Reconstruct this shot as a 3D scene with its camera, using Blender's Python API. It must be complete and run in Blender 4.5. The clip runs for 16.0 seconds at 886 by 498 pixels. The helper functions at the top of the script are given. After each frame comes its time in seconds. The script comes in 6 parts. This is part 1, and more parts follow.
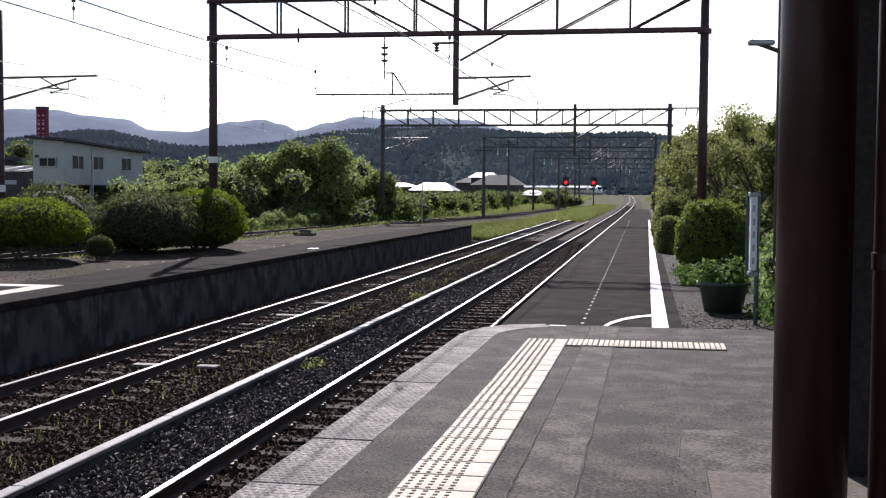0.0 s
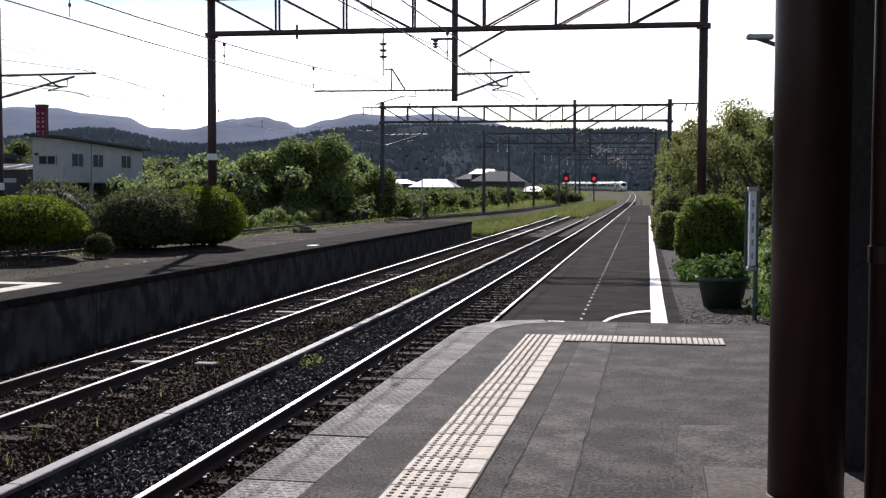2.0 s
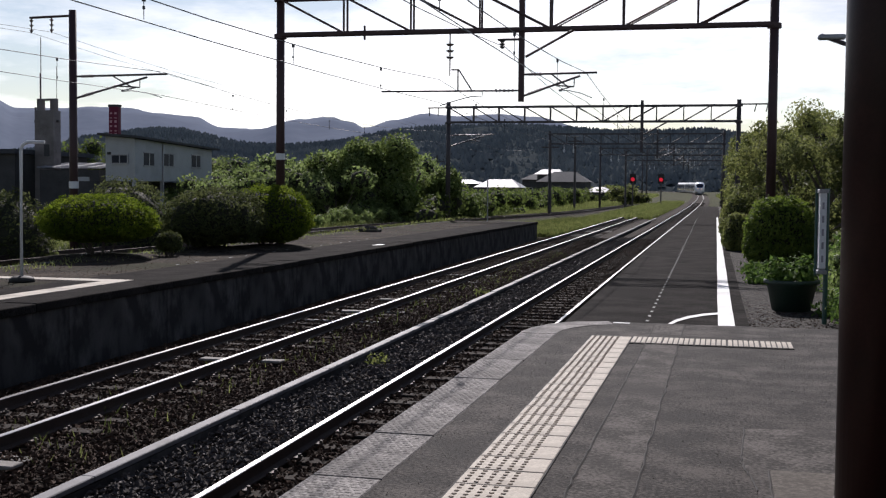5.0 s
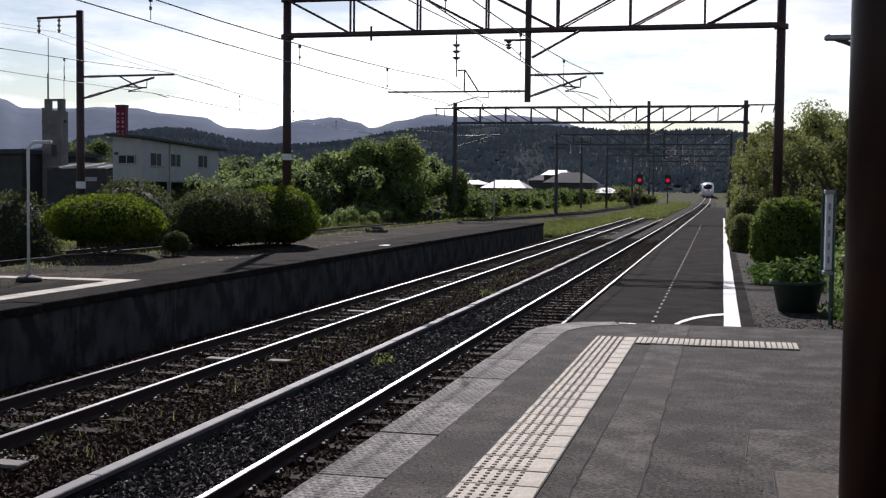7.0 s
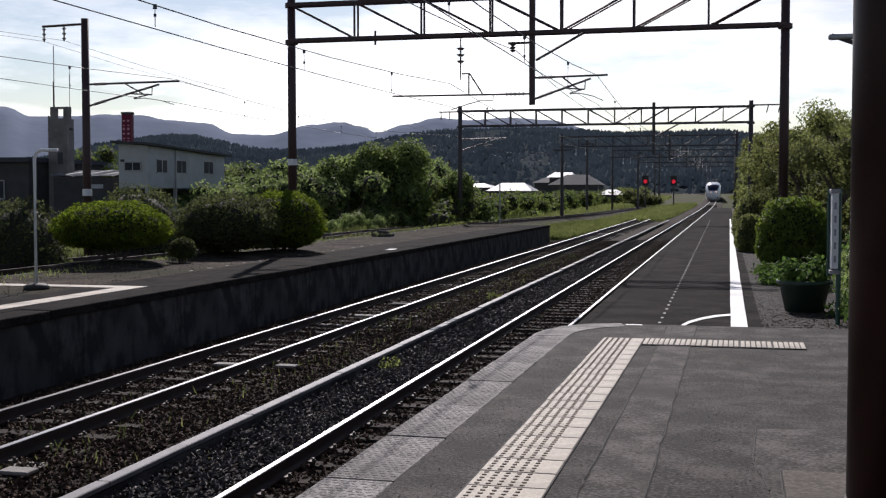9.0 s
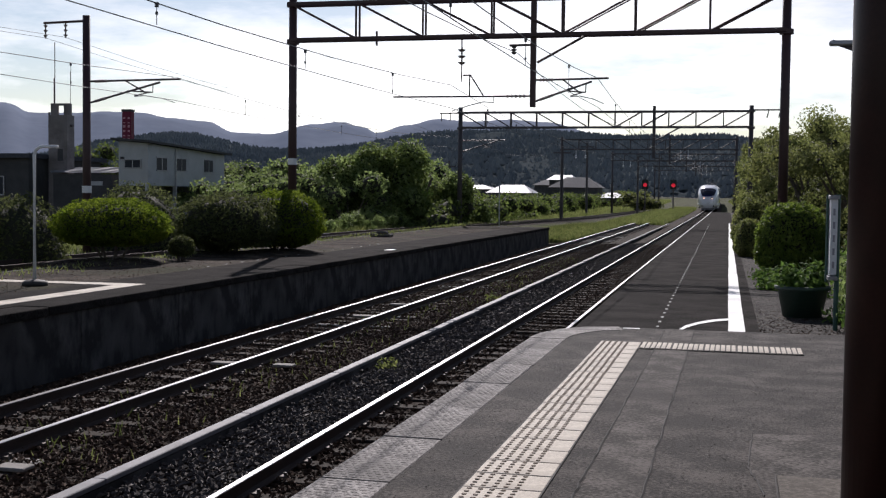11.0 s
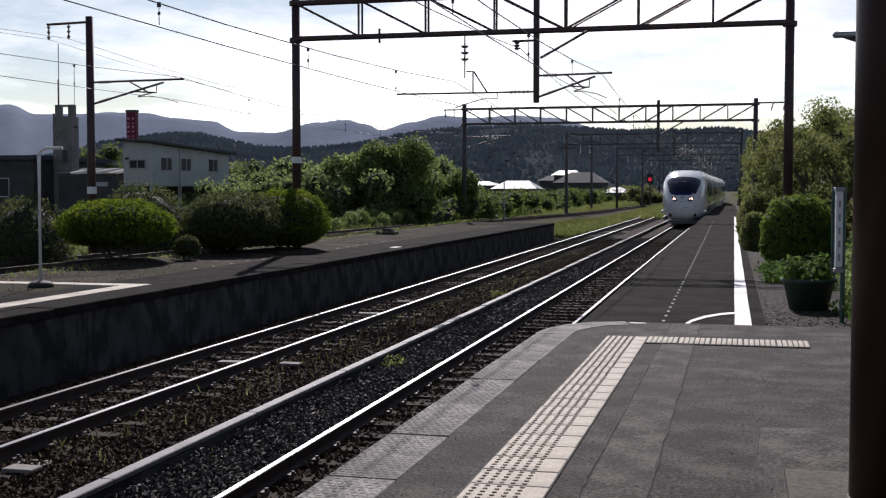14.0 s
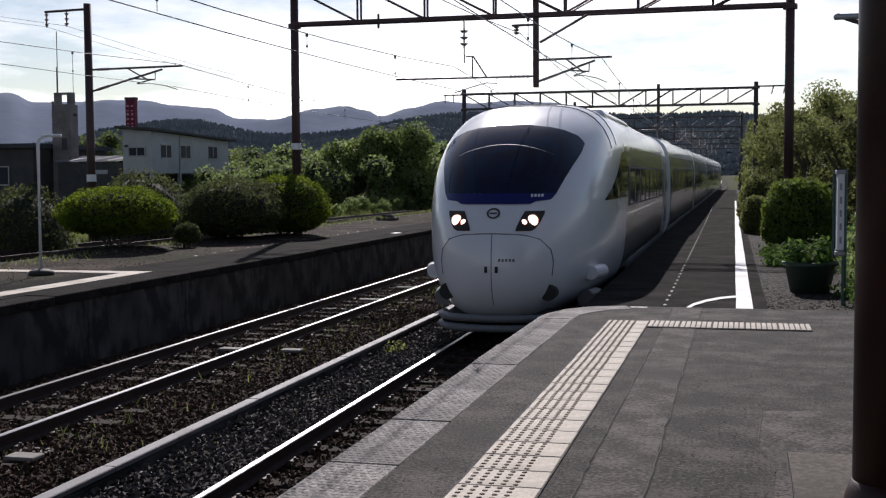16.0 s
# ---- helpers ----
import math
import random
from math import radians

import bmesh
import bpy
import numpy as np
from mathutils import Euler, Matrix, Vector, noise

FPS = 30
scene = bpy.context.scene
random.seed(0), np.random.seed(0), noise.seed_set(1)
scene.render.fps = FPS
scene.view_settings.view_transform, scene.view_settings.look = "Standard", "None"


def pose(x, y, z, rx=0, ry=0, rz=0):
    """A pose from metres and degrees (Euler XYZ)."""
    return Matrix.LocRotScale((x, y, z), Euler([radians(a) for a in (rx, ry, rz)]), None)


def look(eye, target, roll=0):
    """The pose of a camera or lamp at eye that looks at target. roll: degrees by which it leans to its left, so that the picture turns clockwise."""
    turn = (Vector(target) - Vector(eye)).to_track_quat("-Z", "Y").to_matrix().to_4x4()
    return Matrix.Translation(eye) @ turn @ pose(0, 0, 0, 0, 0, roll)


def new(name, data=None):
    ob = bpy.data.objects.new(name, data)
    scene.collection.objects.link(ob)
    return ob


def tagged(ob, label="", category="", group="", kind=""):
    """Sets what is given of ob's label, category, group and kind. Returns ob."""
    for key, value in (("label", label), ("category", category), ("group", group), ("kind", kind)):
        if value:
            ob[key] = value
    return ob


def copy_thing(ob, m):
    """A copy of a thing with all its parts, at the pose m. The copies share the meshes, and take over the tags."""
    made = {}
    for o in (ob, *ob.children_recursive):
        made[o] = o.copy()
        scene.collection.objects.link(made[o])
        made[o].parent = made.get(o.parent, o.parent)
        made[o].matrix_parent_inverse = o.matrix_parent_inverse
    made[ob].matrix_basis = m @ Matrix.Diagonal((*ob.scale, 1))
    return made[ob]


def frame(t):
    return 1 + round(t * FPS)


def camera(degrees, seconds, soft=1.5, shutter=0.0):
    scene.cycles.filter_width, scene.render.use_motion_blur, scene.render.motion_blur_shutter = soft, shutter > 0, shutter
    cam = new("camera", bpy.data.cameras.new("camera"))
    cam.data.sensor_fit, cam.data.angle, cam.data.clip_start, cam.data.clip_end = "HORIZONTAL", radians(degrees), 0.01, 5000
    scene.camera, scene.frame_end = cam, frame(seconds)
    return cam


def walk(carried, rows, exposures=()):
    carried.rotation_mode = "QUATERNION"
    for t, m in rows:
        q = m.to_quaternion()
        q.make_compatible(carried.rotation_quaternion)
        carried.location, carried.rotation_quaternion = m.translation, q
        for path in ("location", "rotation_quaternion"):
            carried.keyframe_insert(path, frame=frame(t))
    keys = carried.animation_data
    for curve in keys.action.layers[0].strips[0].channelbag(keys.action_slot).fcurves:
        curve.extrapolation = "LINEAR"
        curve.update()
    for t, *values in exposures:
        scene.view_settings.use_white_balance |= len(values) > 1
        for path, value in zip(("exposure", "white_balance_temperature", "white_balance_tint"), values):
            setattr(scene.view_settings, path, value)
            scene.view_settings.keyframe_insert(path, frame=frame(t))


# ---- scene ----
cam = camera(41.74, 16.0, soft=1.25)
walk(cam, [
    (0, pose(-0.052, 0.037, 1.416, 87.374, -0.452, 9.573)),
    (0.5, pose(-0.046, 0.044, 1.415, 87.592, -0.259, 9.375)),
    (1, pose(-0.042, 0.057, 1.411, 87.465, -0.260, 9.237)),
    (1.5, pose(-0.030, 0.068, 1.409, 87.400, -0.420, 9.148)),
    (2, pose(-0.025, 0.080, 1.407, 87.208, -0.237, 9.602)),
    (2.5, pose(-0.025, 0.073, 1.408, 86.992, -0.436, 10.201)),
    (3, pose(-0.026, 0.061, 1.407, 87.087, -0.500, 10.662)),
    (3.5, pose(-0.027, 0.062, 1.411, 87.167, -0.517, 11.134)),
    (4, pose(-0.029, 0.052, 1.409, 87.152, -0.340, 11.960)),
    (4.5, pose(-0.026, 0.034, 1.413, 87.167, -0.430, 12.526)),
    (7, pose(-0.011, 0.017, 1.409, 87.220, -0.580, 13.149)),
    (7.5, pose(-0.008, 0.024, 1.407, 87.202, -0.439, 13.033)),
    (8, pose(-0.004, 0.023, 1.406, 87.211, -0.072, 13.014)),
    (8.5, pose(-0.001, 0.018, 1.405, 87.277, 0.051, 13.175)),
    (9, pose(-0.002, 0.002, 1.408, 87.392, 0.043, 13.437)),
    (11.5, pose(0.004, -0.004, 1.411, 87.492, -0.707, 13.388)),
    (12, pose(0.000, 0.002, 1.411, 87.559, -0.633, 13.448)),
    (12.5, pose(0.002, 0.007, 1.408, 87.494, -0.764, 13.535)),
    (13, pose(0.001, -0.003, 1.407, 87.404, -0.415, 13.570)),
    (13.5, pose(0.002, 0.011, 1.407, 87.384, -0.200, 13.693)),
    (14, pose(0.007, 0.004, 1.411, 87.285, 0.032, 13.658)),
    (14.5, pose(-0.000, 0.014, 1.407, 87.289, -0.053, 13.635)),
    (15, pose(0.004, 0.013, 1.409, 87.159, 0.076, 13.612)),
    (15.5, pose(-0.001, 0.020, 1.403, 86.910, 0.217, 13.629)),
    (16, pose(-0.001, 0.031, 1.404, 86.585, 0.393, 13.662)),
], exposures=[(0.0, 0.68, 6450, 17), (1.5, 0.66, 6450, 17), (2.0, 0.34, 6450, 17), (2.5, 0.11, 6450, 17), (3.5, -0.05, 6450, 17), (16.0, -0.05, 6450, 17)])

# ---- world and sun ----
SUN_WAY = Vector((-0.366, 1.375, 1.0)).normalized()   # towards the sun
world = bpy.data.worlds.new("sky")
scene.world = world
world.use_nodes = True
wn, wl = world.node_tree.nodes, world.node_tree.links
wn.clear()
sky = wn.new("ShaderNodeTexSky")
sky.sky_type, sky.sun_disc = "NISHITA", False
sky.sun_elevation, sky.sun_rotation = radians(35.1), radians(-14.9)
sky.air_density, sky.dust_density, sky.ozone_density = 1.0, 0.4, 1.2
wtc = wn.new("ShaderNodeTexCoord")
wmap = wn.new("ShaderNodeMapping")
wmap.inputs["Scale"].default_value = (1.0, 1.0, 4.5)
wno = wn.new("ShaderNodeTexNoise")
wno.inputs["Scale"].default_value, wno.inputs["Detail"].default_value, wno.inputs["Roughness"].default_value = 2.2, 8, 0.62
wra = wn.new("ShaderNodeValToRGB")
wra.color_ramp.elements[0].position, wra.color_ramp.elements[1].position = 0.43, 0.66
wmx = wn.new("ShaderNodeMixRGB")
wbw = wn.new("ShaderNodeRGBToBW")
wgain = wn.new("ShaderNodeMath")
wgain.operation = "MULTIPLY"
wgain.inputs[1].default_value = 0.50
wpow = wn.new("ShaderNodeMath")
wpow.operation = "POWER"
wpow.inputs[1].default_value = 1.6
wbg = wn.new("ShaderNodeBackground")
wbg.inputs["Strength"].default_value = 0.085
wout = wn.new("ShaderNodeOutputWorld")
wl.new(wtc.outputs["Generated"], wmap.inputs["Vector"])
wl.new(wmap.outputs[0], wno.inputs["Vector"])
wl.new(wno.outputs["Fac"], wra.inputs[0])
wl.new(wra.outputs[0], wmx.inputs[0])
wl.new(sky.outputs[0], wmx.inputs[1])
wl.new(sky.outputs[0], wbw.inputs[0])
wl.new(wbw.outputs[0], wpow.inputs[0])
wl.new(wpow.outputs[0], wgain.inputs[0])
wl.new(wgain.outputs[0], wmx.inputs[2])
wl.new(wmx.outputs[0], wbg.inputs[0])
wl.new(wbg.outputs[0], wout.inputs[0])

sun_data = bpy.data.lights.new("sun", "SUN")
sun_data.energy, sun_data.angle, sun_data.color = 5.0, radians(0.53), (1.0, 0.965, 0.92)
sun = new("sun", sun_data)
sun.matrix_world = look((0, 0, 60), Vector((0, 0, 60)) - SUN_WAY)


# ---- materials ----
def mat(name, a, b, scale=6.0, rough=0.8, bump=0.2, fine=60.0, metal=0.0, spread=0.0, stretch=(1, 1, 1), stain=None, stain_scale=0.7, glow=None, leaf=0.0, depth=0.01, clear=0.0, spec=0.5, sharp=0.0):
    """Two colours mixed by coarse and fine noise, with stains, relief and a shift from piece to piece."""
    m = bpy.data.materials.new(name)
    m.use_nodes = True
    n, l = m.node_tree.nodes, m.node_tree.links
    bsdf = n["Principled BSDF"]
    tc = n.new("ShaderNodeTexCoord")
    mp = n.new("ShaderNodeMapping")
    mp.inputs["Scale"].default_value = stretch
    l.new(tc.outputs["Object"], mp.inputs["Vector"])

    def noise_tex(s, detail=6):
        t = n.new("ShaderNodeTexNoise")
        t.inputs["Scale"].default_value, t.inputs["Detail"].default_value, t.inputs["Roughness"].default_value = s, detail, 0.6
        l.new(mp.outputs[0], t.inputs["Vector"])
        return t
    coarse, grain = noise_tex(scale), noise_tex(fine, 3)
    ramp = n.new("ShaderNodeValToRGB")
    ramp.color_ramp.elements[0].position, ramp.color_ramp.elements[1].position = 0.35 + sharp, 0.68 - sharp
    ramp.color_ramp.elements[0].color, ramp.color_ramp.elements[1].color = (*a, 1), (*b, 1)
    add = n.new("ShaderNodeMath")
    add.operation = "MULTIPLY_ADD"
    add.inputs[1].default_value, add.inputs[2].default_value = 0.5, 0.0
    half = n.new("ShaderNodeMath")
    half.operation = "MULTIPLY_ADD"
    half.inputs[1].default_value = 0.5
    l.new(grain.outputs["Fac"], add.inputs[0])
    l.new(coarse.outputs["Fac"], half.inputs[0])
    l.new(add.outputs[0], half.inputs[2])
    l.new(half.outputs[0], ramp.inputs[0])
    col = ramp.outputs[0]
    if stain:
        st = noise_tex(stain_scale, 5)
        sr = n.new("ShaderNodeValToRGB")
        sr.color_ramp.elements[0].position, sr.color_ramp.elements[1].position = 0.48, 0.66
        mix = n.new("ShaderNodeMixRGB")
        mix.inputs[2].default_value = (*stain, 1)
        sc = n.new("ShaderNodeMath")
        sc.operation = "MULTIPLY"
        sc.inputs[1].default_value = 0.75
        l.new(st.outputs["Fac"], sr.inputs[0])
        l.new(sr.outputs[0], sc.inputs[0])
        l.new(sc.outputs[0], mix.inputs[0])
        l.new(col, mix.inputs[1])
        col = mix.outputs[0]
    if spread:
        info, geo = n.new("ShaderNodeObjectInfo"), n.new("ShaderNodeNewGeometry")
        s = n.new("ShaderNodeMath")
        s.operation = "ADD"
        l.new(info.outputs["Random"], s.inputs[0])
        l.new(geo.outputs["Random Per Island"], s.inputs[1])
        mr = n.new("ShaderNodeMapRange")
        mr.inputs["From Max"].default_value = 2.0
        mr.inputs["To Min"].default_value, mr.inputs["To Max"].default_value = 1 - spread, 1 + spread
        l.new(s.outputs[0], mr.inputs["Value"])
        hs = n.new("ShaderNodeHueSaturation")
        l.new(mr.outputs[0], hs.inputs["Value"])
        l.new(col, hs.inputs["Color"])
        col = hs.outputs[0]
    l.new(col, bsdf.inputs["Base Color"])
    rr = n.new("ShaderNodeMapRange")
    rr.inputs["To Min"].default_value, rr.inputs["To Max"].default_value = rough - min(0.12, rough * 0.4), min(1, rough + min(0.12, rough * 0.4))
    l.new(coarse.outputs["Fac"], rr.inputs["Value"])
    l.new(rr.outputs[0], bsdf.inputs["Roughness"])
    bsdf.inputs["Metallic"].default_value = metal
    bsdf.inputs["Coat Weight"].default_value = clear
    bsdf.inputs["Specular IOR Level"].default_value = spec
    if bump:
        bp = n.new("ShaderNodeBump")
        bp.inputs["Strength"].default_value, bp.inputs["Distance"].default_value = bump, depth
        l.new(half.outputs[0], bp.inputs["Height"])
        l.new(bp.outputs[0], bsdf.inputs["Normal"])
    if glow:
        bsdf.inputs["Emission Color"].default_value, bsdf.inputs["Emission Strength"].default_value = (*glow[:3], 1), glow[3]
    if leaf:
        tr = n.new("ShaderNodeBsdfTranslucent")
        ms = n.new("ShaderNodeMixShader")
        ms.inputs[0].default_value = leaf
        out = n["Material Output"]
        l.new(col, tr.inputs["Color"])
        l.new(bsdf.outputs[0], ms.inputs[1])
        l.new(tr.outputs[0], ms.inputs[2])
        l.new(ms.outputs[0], out.inputs["Surface"])
    return m


ASPHALT = mat("asphalt", (0.0165, 0.0146, 0.0136), (0.106, 0.095, 0.088), 2.6, 0.9, 1.0, 46, stain=(0.0235, 0.021, 0.0195), stain_scale=0.45, depth=0.016, spec=0.12, sharp=0.10)
ASPHALT_OLD = mat("old_asphalt", (0.0125, 0.0113, 0.0106), (0.047, 0.0424, 0.0402), 1.6, 1.0, 0.9, 34, stain=(0.024, 0.0218, 0.0206), stain_scale=0.35, depth=0.012, spec=0.02, sharp=0.08)
ASPHALT_PATCH = mat("patched_asphalt", (0.032, 0.029, 0.0265), (0.150, 0.136, 0.127), 3.0, 0.9, 1.0, 44, stain=(0.040, 0.036, 0.0345), stain_scale=0.8, depth=0.016, spec=0.1, sharp=0.09)
CONCRETE = mat("concrete", (0.20, 0.19, 0.175), (0.36, 0.35, 0.33), 3.0, 0.85, 0.4, 80, stain=(0.15, 0.14, 0.13), stain_scale=1.3, spread=0.12, spec=0.15)
CONCRETE_DARK = mat("weathered_concrete", (0.036, 0.0345, 0.035), (0.135, 0.128, 0.124), 0.9, 0.95, 0.5, 3.2, stain=(0.026, 0.0245, 0.0245), stain_scale=0.8, stretch=(1, 1, 0.7), spread=0.16, spec=0.08, sharp=0.08)
EDGE_SLAB = mat("edge_slab_concrete", (0.105, 0.097, 0.094), (0.34, 0.32, 0.305), 3.5, 0.85, 0.6, 50, stain=(0.095, 0.088, 0.084), stain_scale=1.2, spread=0.16, spec=0.2, sharp=0.10)
TACTILE = mat("tactile_cream", (0.40, 0.355, 0.295), (0.60, 0.545, 0.47), 5.0, 0.75, 0.25, 70, stain=(0.28, 0.245, 0.205), stain_scale=2.2, spread=0.10, spec=0.2, sharp=0.07)
# brown holds both the dirt and the shade on the studs' backlit sides
STUD = mat("shaded_dirty_stud", (0.16, 0.125, 0.095), (0.30, 0.24, 0.18), 8, 0.8, 0.2, 90)
TROUGH = mat("pale_trough_lid", (0.13, 0.126, 0.134), (0.235, 0.228, 0.238), 3, 0.7, 0.2, 60, stain=(0.10, 0.097, 0.10), stain_scale=1.5, spread=0.08, spec=0.35)
GROUT = mat("dirty_joint", (0.016, 0.014, 0.013), (0.035, 0.03, 0.028), 8, 0.9, 0.2, 90)
FOOTING = mat("worn_footing", (0.085, 0.075, 0.066), (0.19, 0.17, 0.15), 3, 0.9, 0.5, 40, stain=(0.06, 0.055, 0.05), stain_scale=1.5, spec=0.1, sharp=0.08)
WHITE_PAINT = mat("white_line_paint", (0.62, 0.62, 0.62), (0.82, 0.82, 0.82), 4, 0.6, 0.3, 100, stain=(0.45, 0.45, 0.44), stain_scale=2)
BALLAST = mat("ballast_bed", (0.012, 0.0083, 0.0063), (0.046, 0.032, 0.024), 14, 0.95, 1.0, 40, stain=(0.027, 0.017, 0.012), stain_scale=0.5, depth=0.05, spec=0.08, sharp=0.06)
STONE = mat("ballast_stone", (0.026, 0.0155, 0.0105), (0.108, 0.067, 0.046), 8, 0.8, 0.3, 60, spread=0.7, spec=0.10)
STONE_FRESH = mat("fresh_ballast_stone", (0.034, 0.028, 0.026), (0.150, 0.128, 0.117), 8, 0.75, 0.3, 60, spread=0.7, spec=0.25)
GRIT = mat("loose_grit", (0.035, 0.032, 0.030), (0.20, 0.185, 0.172), 30, 0.85, 0.0, 60, spread=0.7, spec=0.15)
RUST = mat("rusty_steel", (0.030, 0.018, 0.014), (0.068, 0.042, 0.033), 9, 0.8, 0.4, 90, metal=0.2)
RAILTOP = mat("polished_rail_steel", (0.33, 0.32, 0.32), (0.48, 0.47, 0.47), 5, 0.33, 0.05, 60, metal=1.0, stretch=(1, 0.05, 1))
SLEEPER = mat("tarred_timber", (0.020, 0.0155, 0.013), (0.058, 0.047, 0.040), 6, 0.9, 0.6, 60, stretch=(0.3, 2, 1), spread=0.35, spec=0.1)
SLEEPER_PALE = mat("pale_concrete_sleeper", (0.20, 0.185, 0.17), (0.32, 0.30, 0.28), 6, 0.85, 0.4, 60, spread=0.1, spec=0.15)
STEEL_RED = mat("red_brown_painted_steel", (0.034, 0.0155, 0.018), (0.064, 0.0285, 0.032), 3, 0.55, 0.2, 40, stain=(0.040, 0.019, 0.018), stain_scale=2)
STEEL_DARK = mat("dark_steel", (0.035, 0.03, 0.034), (0.075, 0.065, 0.07), 4, 0.55, 0.2, 60)
GALV = mat("galvanised_steel", (0.25, 0.26, 0.28), (0.42, 0.43, 0.45), 4, 0.45, 0.15, 60, metal=0.6)
WIRE = mat("dull_wire", (0.05, 0.05, 0.055), (0.09, 0.09, 0.1), 4, 0.5, 0.0, 60, metal=0.4)
PORCELAIN = mat("brown_insulator", (0.10, 0.07, 0.07), (0.2, 0.16, 0.16), 4, 0.3, 0.0, 60)
GRASS = mat("grass_blade", (0.095, 0.125, 0.034), (0.27, 0.29, 0.105), 0.9, 0.7, 0.0, 3, spread=0.45, leaf=0.5, sharp=0.08)
GRASS_BED = mat("grass_ground", (0.026, 0.034, 0.012), (0.085, 0.088, 0.036), 0.5, 0.95, 0.8, 6, stain=(0.05, 0.043, 0.026), stain_scale=0.25, depth=0.15, spec=0.05, sharp=0.06)
EARTH = mat("dusty_ground", (0.016, 0.0130, 0.0108), (0.100, 0.081, 0.066), 0.8, 1.0, 0.8, 14, stain=(0.024, 0.028, 0.013), stain_scale=0.4, spec=0.04, sharp=0.07, depth=0.02)
GRAVEL = mat("dark_gravel", (0.014, 0.0125, 0.0115), (0.10, 0.090, 0.083), 16, 0.95, 1.0, 38, depth=0.03, spec=0.1, sharp=0.12)
LEAF_BOX = mat("clipped_bush_leaf", (0.075, 0.125, 0.010), (0.25, 0.315, 0.036), 1.5, 0.75, 0.0, 7, spread=0.4, leaf=0.62, spec=0.12, sharp=0.05)
LEAF_DULL = mat("dull_bush_leaf", (0.055, 0.070, 0.026), (0.140, 0.158, 0.062), 1.5, 0.75, 0.0, 9, spread=0.35, leaf=0.5, spec=0.15)
LEAF_DARK = mat("dark_tree_leaf", (0.055, 0.085, 0.022), (0.20, 0.255, 0.065), 0.7, 0.65, 0.0, 4, spread=0.45, leaf=0.58, spec=0.25, sharp=0.05)
LEAF_OLIVE = mat("olive_tree_leaf", (0.090, 0.115, 0.034), (0.26, 0.275, 0.095), 0.7, 0.65, 0.0, 5, spread=0.5, leaf=0.62, spec=0.3, sharp=0.03)
LEAF_HEDGE = mat("dark_hedge_leaf", (0.060, 0.105, 0.014), (0.23, 0.30, 0.055), 1.8, 0.6, 0.0, 8, spread=0.4, leaf=0.55, spec=0.3, sharp=0.04)
LEAF_VINE = mat("pale_creeper_leaf", (0.110, 0.165, 0.048), (0.30, 0.37, 0.135), 0.8, 0.6, 0.0, 5, spread=0.4, leaf=0.58, spec=0.3)
PAINT_WORN = mat("worn_line_paint", (0.16, 0.16, 0.16), (0.42, 0.42, 0.42), 6, 0.7, 0.3, 60, sharp=0.08)
LEAF_FRESH = mat("fresh_pot_leaf", (0.06, 0.12, 0.025), (0.17, 0.26, 0.06), 3, 0.7, 0.0, 12, spread=0.3, leaf=0.45, spec=0.15)
# near-black colour stands for the shade deep inside crowns
CORE = mat("painted_crown_shade", (0.015, 0.018, 0.008), (0.035, 0.035, 0.018), 5, 0.95, 0.8, 30, depth=0.03)
BARK = mat("bark", (0.05, 0.04, 0.032), (0.12, 0.10, 0.08), 6, 0.9, 0.8, 40, stretch=(1, 1, 0.3))
# blue-grey haze and the wood's own shade are put into this colour
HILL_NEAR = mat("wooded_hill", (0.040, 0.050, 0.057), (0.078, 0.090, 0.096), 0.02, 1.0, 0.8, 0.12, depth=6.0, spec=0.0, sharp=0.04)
# distance haze is painted as a pale blue base colour
HILL_FAR = mat("haze_tinted_ridge", (0.175, 0.205, 0.270), (0.215, 0.245, 0.310), 0.004, 1.0, 0.3, 0.02, depth=6.0, spec=0.0)
# conifers lightened towards blue-grey, so the colour carries the haze
PINE = mat("haze_tinted_leaf", (0.120, 0.142, 0.158), (0.205, 0.226, 0.232), 0.010, 1.0, 0.0, 0.06, spread=0.12, spec=0.0, sharp=0.06)
WALL_GREY = mat("pale_grey_cladding", (0.36, 0.38, 0.40), (0.46, 0.48, 0.50), 1.2, 0.7, 0.15, 30, stain=(0.30, 0.31, 0.32), stain_scale=0.5)
WALL_DARK = mat("dark_wall", (0.04, 0.042, 0.045), (0.09, 0.09, 0.095), 1.5, 0.8, 0.3, 30, spec=0.15)
WALL_TOWER = mat("stained_tower_concrete", (0.135, 0.125, 0.125), (0.26, 0.24, 0.24), 1.2, 0.85, 0.3, 20, stain=(0.09, 0.082, 0.08))
ROOF_PALE = mat("pale_metal_roof", (0.36, 0.37, 0.41), (0.48, 0.49, 0.52), 1.0, 0.6, 0.2, 20, spec=0.2)
ROOF_GREY = mat("grey_tile_roof", (0.045, 0.05, 0.06), (0.085, 0.09, 0.105), 1.0, 0.85, 0.4, 8, spec=0.1)
SIGN_RED = mat("faded_crimson_board", (0.11, 0.012, 0.035), (0.17, 0.022, 0.05), 1.2, 0.6, 0.05, 30, spec=0.2)
SIGN_WHITE = mat("white_sign_board", (0.68, 0.70, 0.72), (0.80, 0.82, 0.83), 2, 0.5, 0.05, 40)
SIGN_INK = mat("dark_sign_marks", (0.26, 0.26, 0.29), (0.36, 0.36, 0.39), 5, 0.6, 0.0, 40)
SIGN_GREEN = mat("dark_green_post_paint", (0.02, 0.07, 0.06), (0.04, 0.11, 0.09), 5, 0.45, 0.1, 40)
